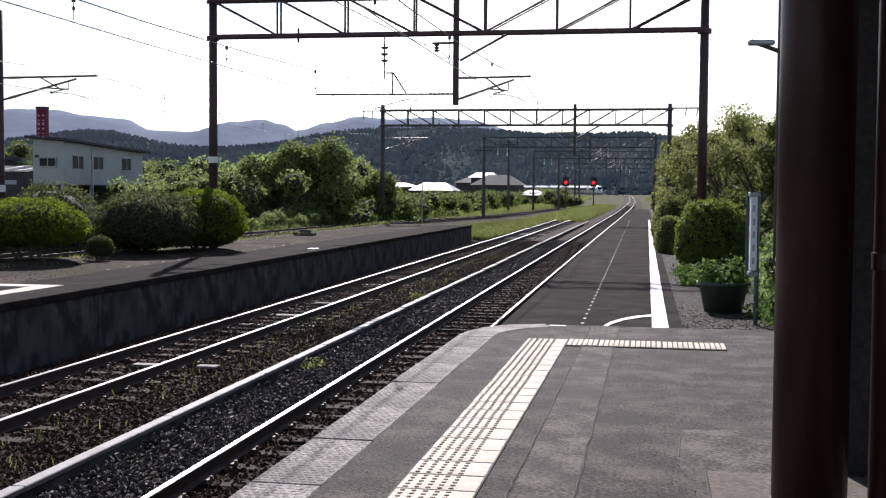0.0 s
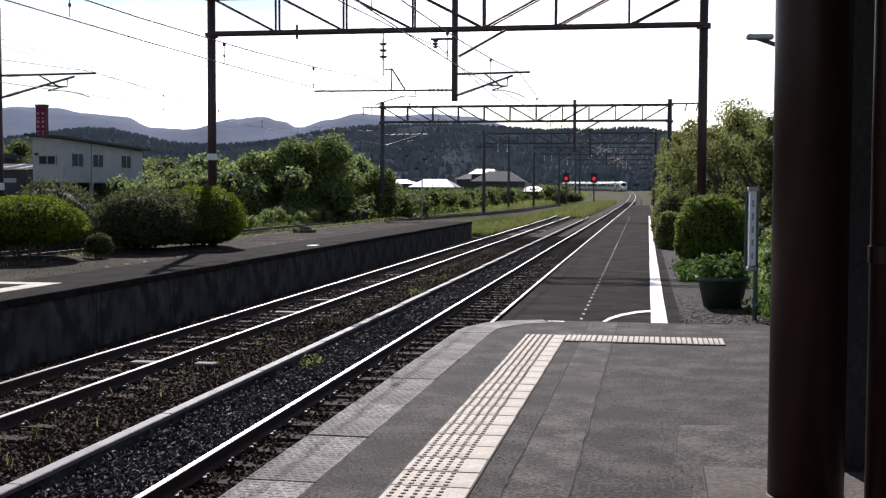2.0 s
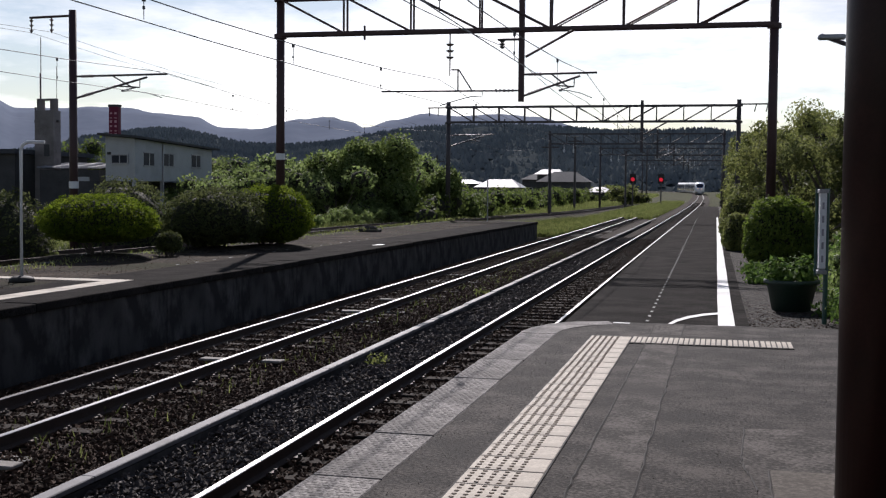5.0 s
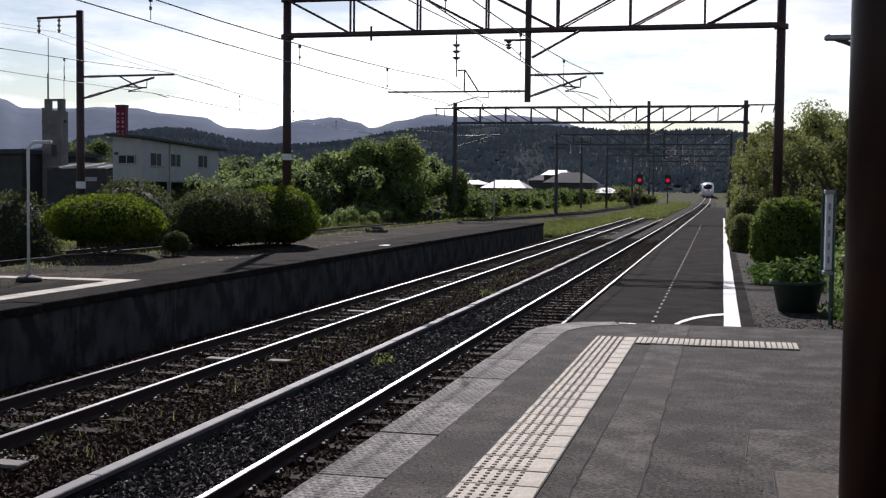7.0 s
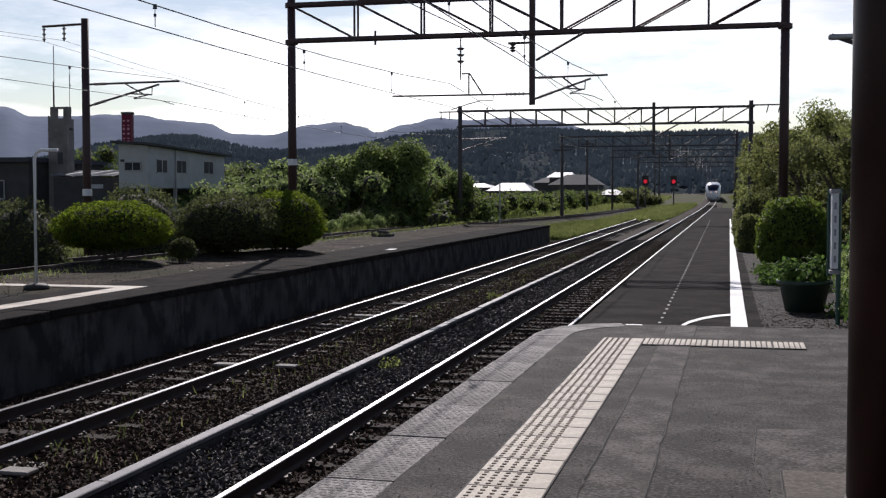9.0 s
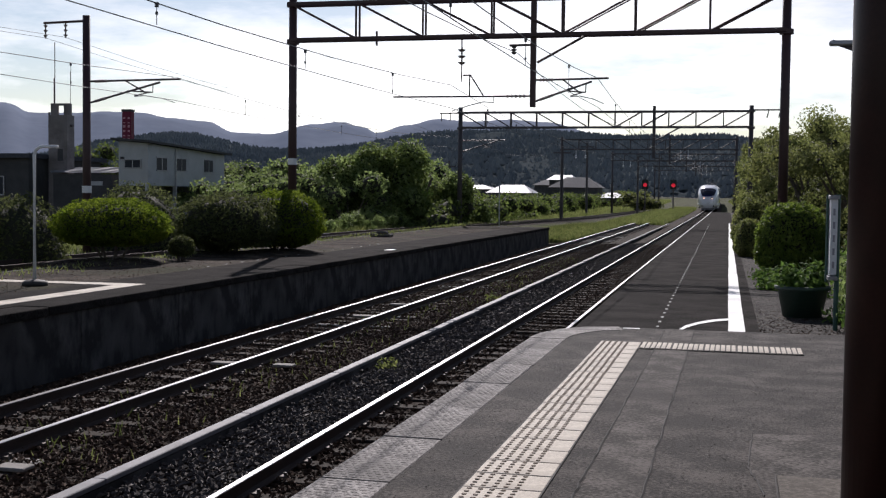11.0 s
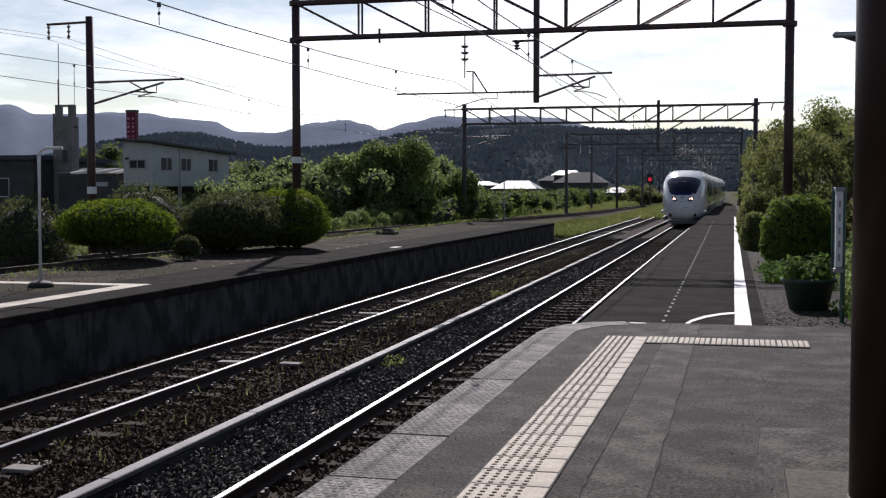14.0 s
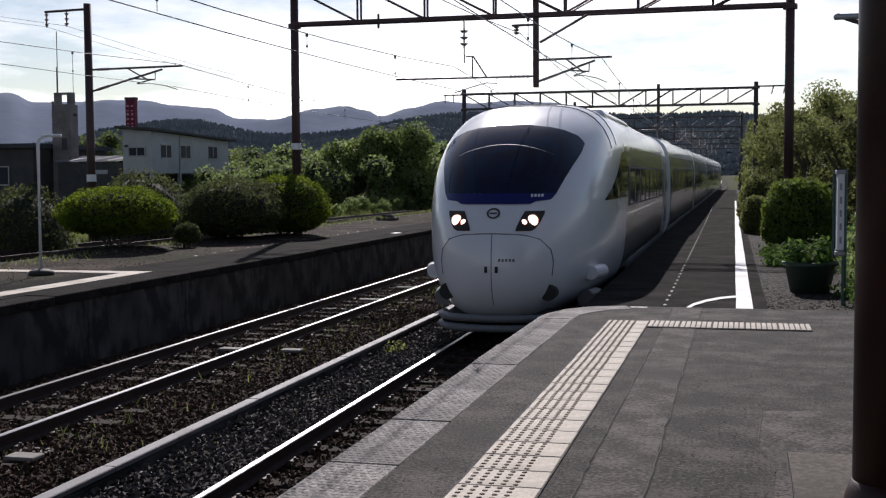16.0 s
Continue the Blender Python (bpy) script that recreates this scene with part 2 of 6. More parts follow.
POT = mat("dark_green_pot", (0.018, 0.04, 0.032), (0.035, 0.065, 0.052), 4, 0.5, 0.2, 40)
SOIL = mat("soil", (0.03, 0.024, 0.018), (0.07, 0.055, 0.04), 10, 0.95, 0.8, 60)
PILLAR = mat("maroon_painted_column", (0.030, 0.0115, 0.0100), (0.048, 0.0190, 0.0165), 2.0, 0.42, 0.1, 60, stain=(0.022, 0.011, 0.010), stain_scale=3, spec=0.3)
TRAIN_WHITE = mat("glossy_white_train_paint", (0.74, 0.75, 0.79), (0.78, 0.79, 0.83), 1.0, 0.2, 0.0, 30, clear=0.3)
# white side paint darkened for its shade, metallic for the satin look
TRAIN_SIDE = mat("shaded_side_paint", (0.40, 0.41, 0.42), (0.46, 0.47, 0.48), 1.0, 0.16, 0.0, 30, metal=0.55, clear=0.4)
TRAIN_GREY = mat("grey_skirt_paint", (0.16, 0.16, 0.17), (0.24, 0.24, 0.25), 2.0, 0.5, 0.05, 30)
TRAIN_DARK = mat("black_underframe", (0.015, 0.015, 0.016), (0.04, 0.038, 0.036), 3, 0.75, 0.2, 40)
TRAIN_GLASS = mat("tinted_train_glass", (0.0045, 0.006, 0.022), (0.007, 0.009, 0.030), 1, 0.03, 0.0, 30, spec=0.35)
TRAIN_BLUE = mat("deep_blue_panel", (0.006, 0.008, 0.10), (0.010, 0.012, 0.14), 2, 0.25, 0.0, 30)
TRAIN_SEAM = mat("panel_seam", (0.10, 0.10, 0.12), (0.16, 0.16, 0.18), 4, 0.6, 0.0, 40)
LAMP_RED = mat("red_signal_lens", (0.5, 0.01, 0.02), (0.6, 0.015, 0.03), 4, 0.3, 0.0, 40, glow=(1.0, 0.012, 0.05, 0.4))
LAMP_WARM = mat("lit_headlamp", (0.8, 0.6, 0.5), (0.9, 0.7, 0.6), 4, 0.2, 0.0, 40, glow=(1.0, 0.56, 0.44, 3.0))
HOUSE_GLASS = mat("dull_window_glass", (0.020, 0.024, 0.034), (0.035, 0.040, 0.052), 2, 0.5, 0.0, 30, spec=0.15)


# ---- building helpers ----
def part(name, bm, material, parent=None, label="", smooth=False):
    """Links a bmesh as one mesh object under a thing or a part."""
    me = bpy.data.meshes.new(name)
    bm.to_mesh(me)
    bm.free()
    me.materials.append(material)
    if smooth:
        me.polygons.foreach_set("use_smooth", [True] * len(me.polygons))
    ob = new(name, me)
    if parent:
        ob.parent = parent
    return tagged(ob, label)


def mesh_of(name, verts, faces, material, parent=None, label="", smooth=False):
    me = bpy.data.meshes.new(name)
    me.from_pydata([tuple(map(float, v)) for v in verts], [], [tuple(map(int, f)) for f in faces])
    me.materials.append(material)
    if smooth:
        me.polygons.foreach_set("use_smooth", [True] * len(me.polygons))
    ob = new(name, me)
    if parent:
        ob.parent = parent
    return tagged(ob, label)


def thing(name, label, category, group="", kind="", at=(0, 0, 0), turn=0):
    ob = new(name)
    ob.empty_display_size = 0.2
    ob.matrix_basis = pose(*at, 0, 0, turn)
    return tagged(ob, label, category, group, kind)


def box(bm, x0, x1, y0, y1, z0, z1, bevel=0.0, m=None):
    r = bmesh.ops.create_cube(bm, size=1.0)
    vs = r["verts"]
    for v in vs:
        v.co = Vector((x0 + (v.co.x + 0.5) * (x1 - x0), y0 + (v.co.y + 0.5) * (y1 - y0), z0 + (v.co.z + 0.5) * (z1 - z0)))
        if m:
            v.co = m @ v.co
    if bevel:
        es = list({e for v in vs for e in v.link_edges})
        bmesh.ops.bevel(bm, geom=es, offset=bevel, segments=1, affect="EDGES")
    return bm


def boxes(*args, bevel=0.0):
    bm = bmesh.new()
    for a in args:
        box(bm, *a, bevel=bevel)
    return bm


def rod(bm, p, q, r0, r1=None, seg=8):
    p, q = Vector(p), Vector(q)
    d = q - p
    m = Matrix.Translation((p + q) / 2) @ d.to_track_quat("Z", "Y").to_matrix().to_4x4()
    bmesh.ops.create_cone(bm, cap_ends=True, segments=seg, radius1=r0, radius2=r0 if r1 is None else r1, depth=d.length, matrix=m)
    return bm


def rods(*args, seg=8):
    bm = bmesh.new()
    for a in args:
        rod(bm, *a, seg=seg)
    return bm


def tube(points, r, seg=6):
    """A bent pipe or wire through the points."""
    bm = bmesh.new()
    pts = [Vector(p) for p in points]
    rings = []
    for i, p in enumerate(pts):
        d = (pts[min(i + 1, len(pts) - 1)] - pts[max(i - 1, 0)]).normalized()
        q = d.to_track_quat("Z", "Y")
        rings.append([bm.verts.new(p + q @ Vector((r * math.cos(2 * math.pi * k / seg), r * math.sin(2 * math.pi * k / seg), 0))) for k in range(seg)])
    for a, b in zip(rings, rings[1:]):
        for k in range(seg):
            bm.faces.new((a[k], a[(k + 1) % seg], b[(k + 1) % seg], b[k]))
    bm.faces.new(rings[0][::-1])
    bm.faces.new(rings[-1])
    return bm


def lathe(profile, seg=24):
    bm = bmesh.new()
    rings = [[bm.verts.new((r * math.cos(2 * math.pi * k / seg), r * math.sin(2 * math.pi * k / seg), z)) for k in range(seg)] for r, z in profile]
    for a, b in zip(rings, rings[1:]):
        for k in range(seg):
            bm.faces.new((a[k], a[(k + 1) % seg], b[(k + 1) % seg], b[k]))
    bm.faces.new(rings[0][::-1])
    bm.faces.new(rings[-1])
    return bm


def foliage(name, lobes, count, size, material, parent, seed, label="", shell=0.35, flat=0.0, aspect=0.55):
    """Many small leaves on and under the surface of overlapping lobes (x, y, z, rx, ry, rz)."""
    rng = np.random.default_rng(seed)
    L = np.array(lobes, float)
    area = (L[:, 3] * L[:, 4] + L[:, 3] * L[:, 5] + L[:, 4] * L[:, 5])
    pick = rng.choice(len(L), count, p=area / area.sum())
    d = rng.normal(size=(count, 3))
    d /= np.linalg.norm(d, axis=1)[:, None]
    rad = 1 - shell * rng.random(count) ** 1.6 + rng.normal(0, 0.11, count)
    c = L[pick, :3] + d * L[pick, 3:] * rad[:, None]
    nrm = d + rng.normal(0, 0.55, (count, 3))
    nrm[:, 2] += flat
    nrm /= np.linalg.norm(nrm, axis=1)[:, None]
    t = np.cross(nrm, rng.normal(size=(count, 3)))
    t /= np.linalg.norm(t, axis=1)[:, None]
    b = np.cross(nrm, t)
    s = size * (0.6 + 0.8 * rng.random(count))[:, None]
    bend = nrm * s * 0.18
    v = np.stack([c - t * s, c - b * s * aspect - bend, c + t * s, c + b * s * aspect - bend], 1).reshape(-1, 3)
    i = np.arange(count)[:, None] * 4
    f = np.concatenate([i + [0, 1, 2], i + [0, 2, 3]])
    return mesh_of(name, v, f, material, parent, label)


def lumps(name, lobes, shrink, material, parent, seed, label=""):
    """The shade inside a crown, built as near-black lumpy balls under the leaves."""
    bm = bmesh.new()
    for k, (x, y, z, a, b, c) in enumerate(lobes):
        r = bmesh.ops.create_icosphere(bm, subdivisions=2, radius=1.0)
        for v in r["verts"]:
            w = shrink * (1 + 0.25 * noise.noise(v.co * 2 + Vector((k * 3.1, seed, 0))))
            v.co = Vector((x + v.co.x * a * w, y + v.co.y * b * w, z + v.co.z * c * w))
    return part(name, bm, material, parent, label, smooth=True)


def ramble(seed, n, x0, x1, y0, y1, z0, z1, r0, r1):
    rng = random.Random(seed)
    out = []
    for _ in range(n):
        r = rng.uniform(r0, r1)
        out.append((rng.uniform(x0, x1), rng.uniform(y0, y1), rng.uniform(z0, z1), r, r, r * rng.uniform(0.7, 1.0)))
    return out


# ---- the plan ----
RAIL = -0.93          # rail head, under the raised platform's top
TRACK_1, TRACK_2 = -3.22, -7.08
LOW = -0.22           # top of the lower platform


def soft(y, y0, w):
    """Nought before y0, then y - y0, with a rounded corner."""
    return (math.sqrt((y - y0) ** 2 + w) + (y - y0)) / 2


def bend(y):
    """How far the tracks have swung aside at y: first gently right, far off to the left."""
    k = 0.0117 * (soft(y, 25, 200) - soft(0, 25, 200))
    return k - 6.5e-5 * max(0.0, y - 135) ** 2 - 1.05e-3 * max(0.0, y - 390) ** 2


def rise(y):
    """How far the line has climbed at y."""
    return 0.0056 * (soft(y, 23, 200) - soft(0, 23, 200)) + 0.0022 * (soft(y, 130, 400) - soft(0, 130, 400)) if y > 0 else 0.0


SKEW = pose(0, 0, 0, 0, 0, -0.71)   # the platform lies turned to the track


def strip(name, xs, ys, z, material, follow=True, **tags):
    """A ground sheet between two edges along the track, cut in steps."""
    v, f = [], []
    for i, y in enumerate(ys):
        o = bend(y) if follow else 0
        v += [(xs[0] + o, y, z + rise(y)), (xs[1] + o, y, z + rise(y))]
        if i:
            f.append((2 * i - 2, 2 * i - 1, 2 * i + 1, 2 * i))
    return tagged(mesh_of(name, v, f, material), **tags)


# ground sheet to the horizon
bm = bmesh.new()
gx = [math.copysign(abs(k) ** 3 * 0.05 + abs(k) * 1.2, k) for k in range(-34, 35)]
gv = [[bm.verts.new((x, y, -1.22 + (0.12 * noise.noise(Vector((x * 0.15, y * 0.15, 0))) if x < -18 or x > 6 else 0.0) + rise(min(y, 520)))) for x in gx] for y in [math.copysign(abs(k) ** 3 * 0.06 + abs(k) * 1.5, k) for k in range(-14, 36)]]
for a, b in zip(gv, gv[1:]):
    for k in range(len(gx) - 1):
        bm.faces.new((a[k], a[k + 1], b[k + 1], b[k]))
tagged(part("ground", bm, GRASS_BED), "rough grassy ground reaching to the hills", "ground", kind="structure")

ys = [-12 + 4 * i for i in range(30)] + [110 + 10 * i for i in range(56)]
strip("ballast_bed", (-8.6, -1.75), [y for y in ys if y <= 70], RAIL - 0.178, BALLAST, label="dark stone ballast bed under two tracks", category="ballast", kind="structure")
strip("ballast_bed", (-8.35, -1.5), [y for y in ys if 66 <= y <= 108], RAIL - 0.176, BALLAST, label="dark stone ballast bed under the tracks beyond the island", category="ballast", kind="structure")
strip("ballast_bed", (-5.2, -1.5), [y for y in ys if y >= 104], RAIL - 0.174, BALLAST, label="dark stone ballast bed of the distant track", category="ballast", kind="structure")
strip("grass_verge", (-13.5, -5.2), [y for y in ys if y >= 58], RAIL - 0.215, GRASS_BED, label="sunlit grass between the tracks beyond the platform", category="grass", kind="structure")


# ---- tracks ----
def rail_profile(name, x, ya, yb, step, parent, follow=True):
    """One rail: foot, web and head, with a polished running face."""
    y = [ya + (yb - ya) * i / max(1, round((yb - ya) / step)) for i in range(round((yb - ya) / step) + 1)]
    prof = [(-0.06, -0.145), (0.06, -0.145), (0.06, -0.132), (0.012, -0.112), (0.012, -0.042), (0.0325, -0.032), (0.0325, -0.004), (-0.0325, -0.004), (-0.0325, -0.032), (-0.012, -0.042), (-0.012, -0.112), (-0.06, -0.132)]
    v, f, k = [], [], len(prof)
    for i, yy in enumerate(y):
        o = x + (bend(yy) if follow else 0)
        v += [(o + a, yy, RAIL + rise(yy) + b) for a, b in prof]
        if i:
            f += [((i - 1) * k + j, (i - 1) * k + (j + 1) % k, i * k + (j + 1) % k, i * k + j) for j in range(k)]
    rail = mesh_of(name, v, f, RUST, parent)
    v, f = [], []
    for i, yy in enumerate(y):
        o = x + (bend(yy) if follow else 0)
        z = RAIL + rise(yy)
        v += [(o - 0.03, yy, z - 0.004), (o - 0.026, yy, z), (o + 0.026, yy, z), (o + 0.03, yy, z - 0.004)]
        if i:
            f += [((i - 1) * 4 + j, (i - 1) * 4 + j + 1, i * 4 + j + 1, i * 4 + j) for j in range(3)]
    mesh_of("running_face", v, f, RAILTOP, rail, "polished steel running face")
    return rail


def track(x, ya, yb, label, seed, pieces, pale=0.0, follow=True):
    t = thing("railway_track", label, "railway track", kind="structure")
    rng = random.Random(seed)
    for s in (-0.566, 0.566):
        rail_profile("rail", x + s, ya, yb, 6, t, follow)
    datas = []
    for m in (SLEEPER, SLEEPER_PALE):
        bm = boxes((-1.02, 1.02, -0.11, 0.11, -0.14, 0.0), bevel=0.012)
        me = bpy.data.meshes.new("sleeper")
        bm.to_mesh(me)
        bm.free()
        me.materials.append(m)
        datas.append(me)
    bm = bmesh.new()
    for s in (-0.566, 0.566):
        for e in (-0.09, 0.09):
            box(bm, s + e - 0.03, s + e + 0.03, -0.05, 0.05, 0, 0.03)
            rod(bm, (s + e * 1.25, 0, 0.0), (s + e * 1.25, 0, 0.055), 0.016, seg=6)
    clips = bpy.data.meshes.new("rail_clips")
    bm.to_mesh(clips)
    bm.free()
    clips.materials.append(STEEL_LIT)
    y, k = ya, 0
    rest = bmesh.new()
    while y < min(yb, 190):
        o = x + (bend(y) if follow else 0)
        if k < pieces:
            ob = new("sleeper", datas[1 if rng.random() < pale else 0])
            ob.matrix_basis = pose(o + rng.uniform(-0.03, 0.03), y, RAIL + rise(y) - 0.146 + rng.uniform(-0.012, 0.006), 0, 0, rng.uniform(-1.2, 1.2))
            ob.parent = t
            if y < 45:
                c = new("rail_clip", clips)
                c.matrix_basis = pose(o, y, RAIL - 0.146)
                c.parent = t
        else:
            box(rest, o - 1.02, o + 1.02, y - 0.11, y + 0.11, RAIL + rise(y) - 0.29, RAIL + rise(y) - 0.146)
        y += 0.61
        k += 1
    if rest.verts:
        tagged(part("far_sleepers", rest, SLEEPER, t), kind="stuff")
    else:
        rest.free()
    return t


REAR_TOP = -0.15      # rail head of the rear track, higher than the main line


def rear_x(y):
    """Middle of the rear track, which closes in on the main line beyond the island platform."""
    u = min(1.0, max(0.0, (y - 46) / 62))
    return -15.4 + 4.2 * u * u * (3 - 2 * u) + (0.011 * (y - 108) if y > 108 else 0.0)


def rear_track():
    t = thing("railway_track", "rear railway track with dull rails behind the island platform", "railway track", kind="structure")
    ys = [-8 + 3.0 * k for k in range(66)]
    for s in (-0.566, 0.566):
        v, f = [], []
        for i, y in enumerate(ys):
            x = rear_x(y) + s
            v += [(x - 0.033, y, REAR_TOP - 0.17), (x - 0.033, y, REAR_TOP), (x + 0.033, y, REAR_TOP), (x + 0.033, y, REAR_TOP - 0.17)]
            if i:
                f += [(4 * i - 4 + j, 4 * i + j, 4 * i + 1 + j, 4 * i - 3 + j) for j in range(3)]
        mesh_of("rail", v, f, RUST, t)
    me = bpy.data.meshes.new("sleeper")
    bm = boxes((-1.02, 1.02, -0.11, 0.11, -0.14, 0.0), bevel=0.012)
    bm.to_mesh(me)
    bm.free()
    me.materials.append(SLEEPER)
    for k in range(150):
        y = 20 + 0.62 * k
        ob = new("sleeper", me)
        ob.matrix_basis = pose(rear_x(y), y, REAR_TOP - 0.15)
        ob.parent = t
    v, f = [], []
    for i, y in enumerate(ys):
        x = rear_x(y)
        v += [(x - 1.5, y, REAR_TOP - 0.17), (x + 1.5, y, REAR_TOP - 0.17)]
        if i:
            f.append((2 * i - 2, 2 * i - 1, 2 * i + 1, 2 * i))
    mesh_of("ballast", v, f, BALLAST, t, "dark brown ballast under the rear track")
    return t


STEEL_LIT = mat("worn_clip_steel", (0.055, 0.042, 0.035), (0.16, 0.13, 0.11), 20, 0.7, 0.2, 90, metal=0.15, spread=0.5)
track(TRACK_1, -10, 640, "main railway track with polished rails on dark sleepers", 3, 230)
track(TRACK_2, -10, 150, "second railway track with polished rails beside the low wall", 4, 160, pale=0.12)
rear_track()

# pale boards lying among the ballast
for x, y, w in ((-6.89, 15.61, 0.51), (-6.90, 22.49, 0.60), (-6.83, 25.12, 0.69), (-6.08, 9.11, 0.30), (-6.06, 15.66, 0.30)):
    b = thing("timber_board", "pale weathered timber board lying in the ballast", "board", "boards in the ballast", at=(x, y, RAIL - 0.135 + rise(y)))
    part("plank", boxes((-w / 2, w / 2, -0.10, 0.10, 0.0, 0.035), bevel=0.008), SLEEPER_PALE, b)

# concrete cable trough between the tracks
trough = thing("cable_trough", "pale concrete cable trough laid between the two tracks", "cable trough", kind="structure")
me = bpy.data.meshes.new("lid")
bm = boxes((-0.064, 0.064, -1.495, 1.495, -0.05, 0.0), bevel=0.008)
bm.to_mesh(me)
bm.free()
me.materials.append(TROUGH)
rng = random.Random(8)
for k in range(33):
    y = -2.0 + 3 * k
    ob = new("lid", me)
    ob.matrix_basis = pose(-4.90 + bend(y), y, RAIL + rise(y) + 0.005 + rng.uniform(-0.006, 0.006), 0, 0, -math.degrees(bend(y + 1) - bend(y)) + rng.uniform(-0.1, 0.1))
    ob.parent = trough
v, f = [], []
for i, y in enumerate(range(-3, 95, 7)):
    o = -4.90 + bend(y)
    z = RAIL + rise(y)
    v += [(o - 0.058, y, z - 0.25), (o - 0.058, y, z - 0.05), (o + 0.058, y, z - 0.05), (o + 0.058, y, z - 0.25)]
    if i:
        f += [(4 * i - 4 + j, 4 * i - 3 + j, 4 * i + 1 + j, 4 * i + j) for j in range(3)]
mesh_of("trough_wall", v, f, CONCRETE_DARK, trough)

# loose ballast stones
base = np.array([(1, 0, 0), (-0.5, 0.87, 0), (-0.5, -0.87, 0), (0, 0, 0.55), (0.3, 0.3, -0.6)])
fac = np.array([(0, 1, 3), (1, 2, 3), (2, 0, 3), (1, 0, 4), (2, 1, 4), (0, 2, 4)])


def stones(name, label, category, material, seed, n, x0, x1, y0, length, z, lift, r0, r1, crowd, follow=1.0):
    """Loose angular stones strewn over a strip beside the line, thickest at its near end."""
    rng = np.random.default_rng(seed)
    sy = y0 + length * rng.random(n) ** crowd
    sx = x0 + (x1 - x0) * rng.random(n)
    r = r0 + (r1 - r0) * rng.random(n) ** 1.5
    ang = rng.random(n) * 6.28
    jit = base[None] * (0.65 + 0.7 * rng.random((n, 5, 1))) * r[:, None, None]
    ca, sa = np.cos(ang)[:, None], np.sin(ang)[:, None]
    tilt = rng.normal(0, 0.35, (n, 1))
    dx, dy = jit[..., 0] * ca - jit[..., 1] * sa, jit[..., 0] * sa + jit[..., 1] * ca
    climb = follow * np.array([rise(float(q)) for q in sy])[:, None]
    aside = follow * np.array([bend(float(q)) for q in sy])[:, None]
    v = np.stack([sx[:, None] + aside + dx, sy[:, None] + dy, z + climb + rng.random((n, 1)) * lift + jit[..., 2] + dx * tilt], -1).reshape(-1, 3)
    return tagged(mesh_of(name, v, (np.arange(n)[:, None, None] * 5 + fac[None]).reshape(-1, 3), material), label, category, kind="stuff")


stones("ballast_stones", "loose brown ballast stones round the second track", "ballast", STONE, 11, 62000, -8.45, -4.98, 3.5, 56, RAIL - 0.174, 0.045, 0.018, 0.044, 1.7)
stones("ballast_stones", "fresh grey ballast stones heaped beside the main track", "ballast", STONE_FRESH, 12, 26000, -4.82, -3.86, 3.5, 56, RAIL - 0.150, 0.075, 0.018, 0.044, 1.7)
stones("ballast_stones", "brown ballast stones between the rails of the main track", "ballast", STONE, 13, 26000, -3.74, -1.95, 3.5, 56, RAIL - 0.174, 0.045, 0.018, 0.042, 1.7)

# ---- raised platform ----
plat = thing("platform", "raised asphalt station platform with a concrete edge", "platform", kind="structure")
plat.matrix_basis = SKEW
bm = bmesh.new()
END = 12.86
outline = [(-1.62, -8), (-1.62, 11.9), (-1.35, 12.5), (-1.2, END), (9, END), (9, -8)]
top = [bm.verts.new((x, y, 0)) for x, y in outline]
low = [bm.verts.new((x, y, -1.2)) for x, y in outline]
bm.faces.new(top[::-1])
for k in range(len(top)):
    bm.faces.new((top[k], top[(k + 1) % 6], low[(k + 1) % 6], low[k]))
bmesh.ops.recalc_face_normals(bm, faces=bm.faces)
part("deck", bm, ASPHALT, plat, "worn dark grey asphalt surface")
bm = boxes((-1.90, -1.625, -8, 11.9, -1.2, -0.10))
part("retaining_wall", bm, CONCRETE_DARK, plat)
# trench repair and patches, a few millimetres proud
bm = boxes((-0.70, -0.405, -4, END - 0.02, -0.05, 0.004))
part("trench_repair", bm, ASPHALT_PATCH, plat, "paler strip of repaired asphalt")
for x in (-0.71, -0.40):
    pts = [(x + 0.010 * noise.noise(Vector((k * 0.9, x * 7, 0))) + 0.012 * noise.noise(Vector((k * 0.21, x * 5, 2))), 3 + k * 0.1, 0.0015) for k in range(98)]
    part("crack", tube(pts, 0.0075, 4), GROUT, plat, "dark crack beside the repair")
bm = bmesh.new()
vs = [bm.verts.new(p) for p in ((0.13, 7.2, 0.005), (0.9, 7.35, 0.005), (1.9, 7.3, 0.005), (1.9, 4.0, 0.005), (0.10, 4.0, 0.005), (0.17, 5.7, 0.005), (0.10, 6.3, 0.005))]
bm.faces.new(vs)
bmesh.ops.recalc_face_normals(bm, faces=bm.faces)
part("patch", bm, ASPHALT_PATCH, plat, "pale patch of rough asphalt")
for a, b in (((0.10, 6.3), (0.13, 7.2)), ((0.228, 4.0), (0.232, 6.13)), ((0.17, 5.7), (0.10, 6.3))):
    pts = [(a[0] + (b[0] - a[0]) * k / 16 + 0.012 * noise.noise(Vector((k * 0.8, a[0] * 9, 4))), a[1] + (b[1] - a[1]) * k / 16 + 0.012 * noise.noise(Vector((k * 0.8, a[1], 8))), 0.004) for k in range(17)]
    part("crack", tube(pts, 0.006, 4), GROUT, plat, "dark gap round the patch")
bm = boxes((0.24, 1.9, 3.5, 6.12, -0.02, 0.012), bevel=0.004)
part("column_footing", bm, FOOTING, plat, "pale worn concrete footing round the column")

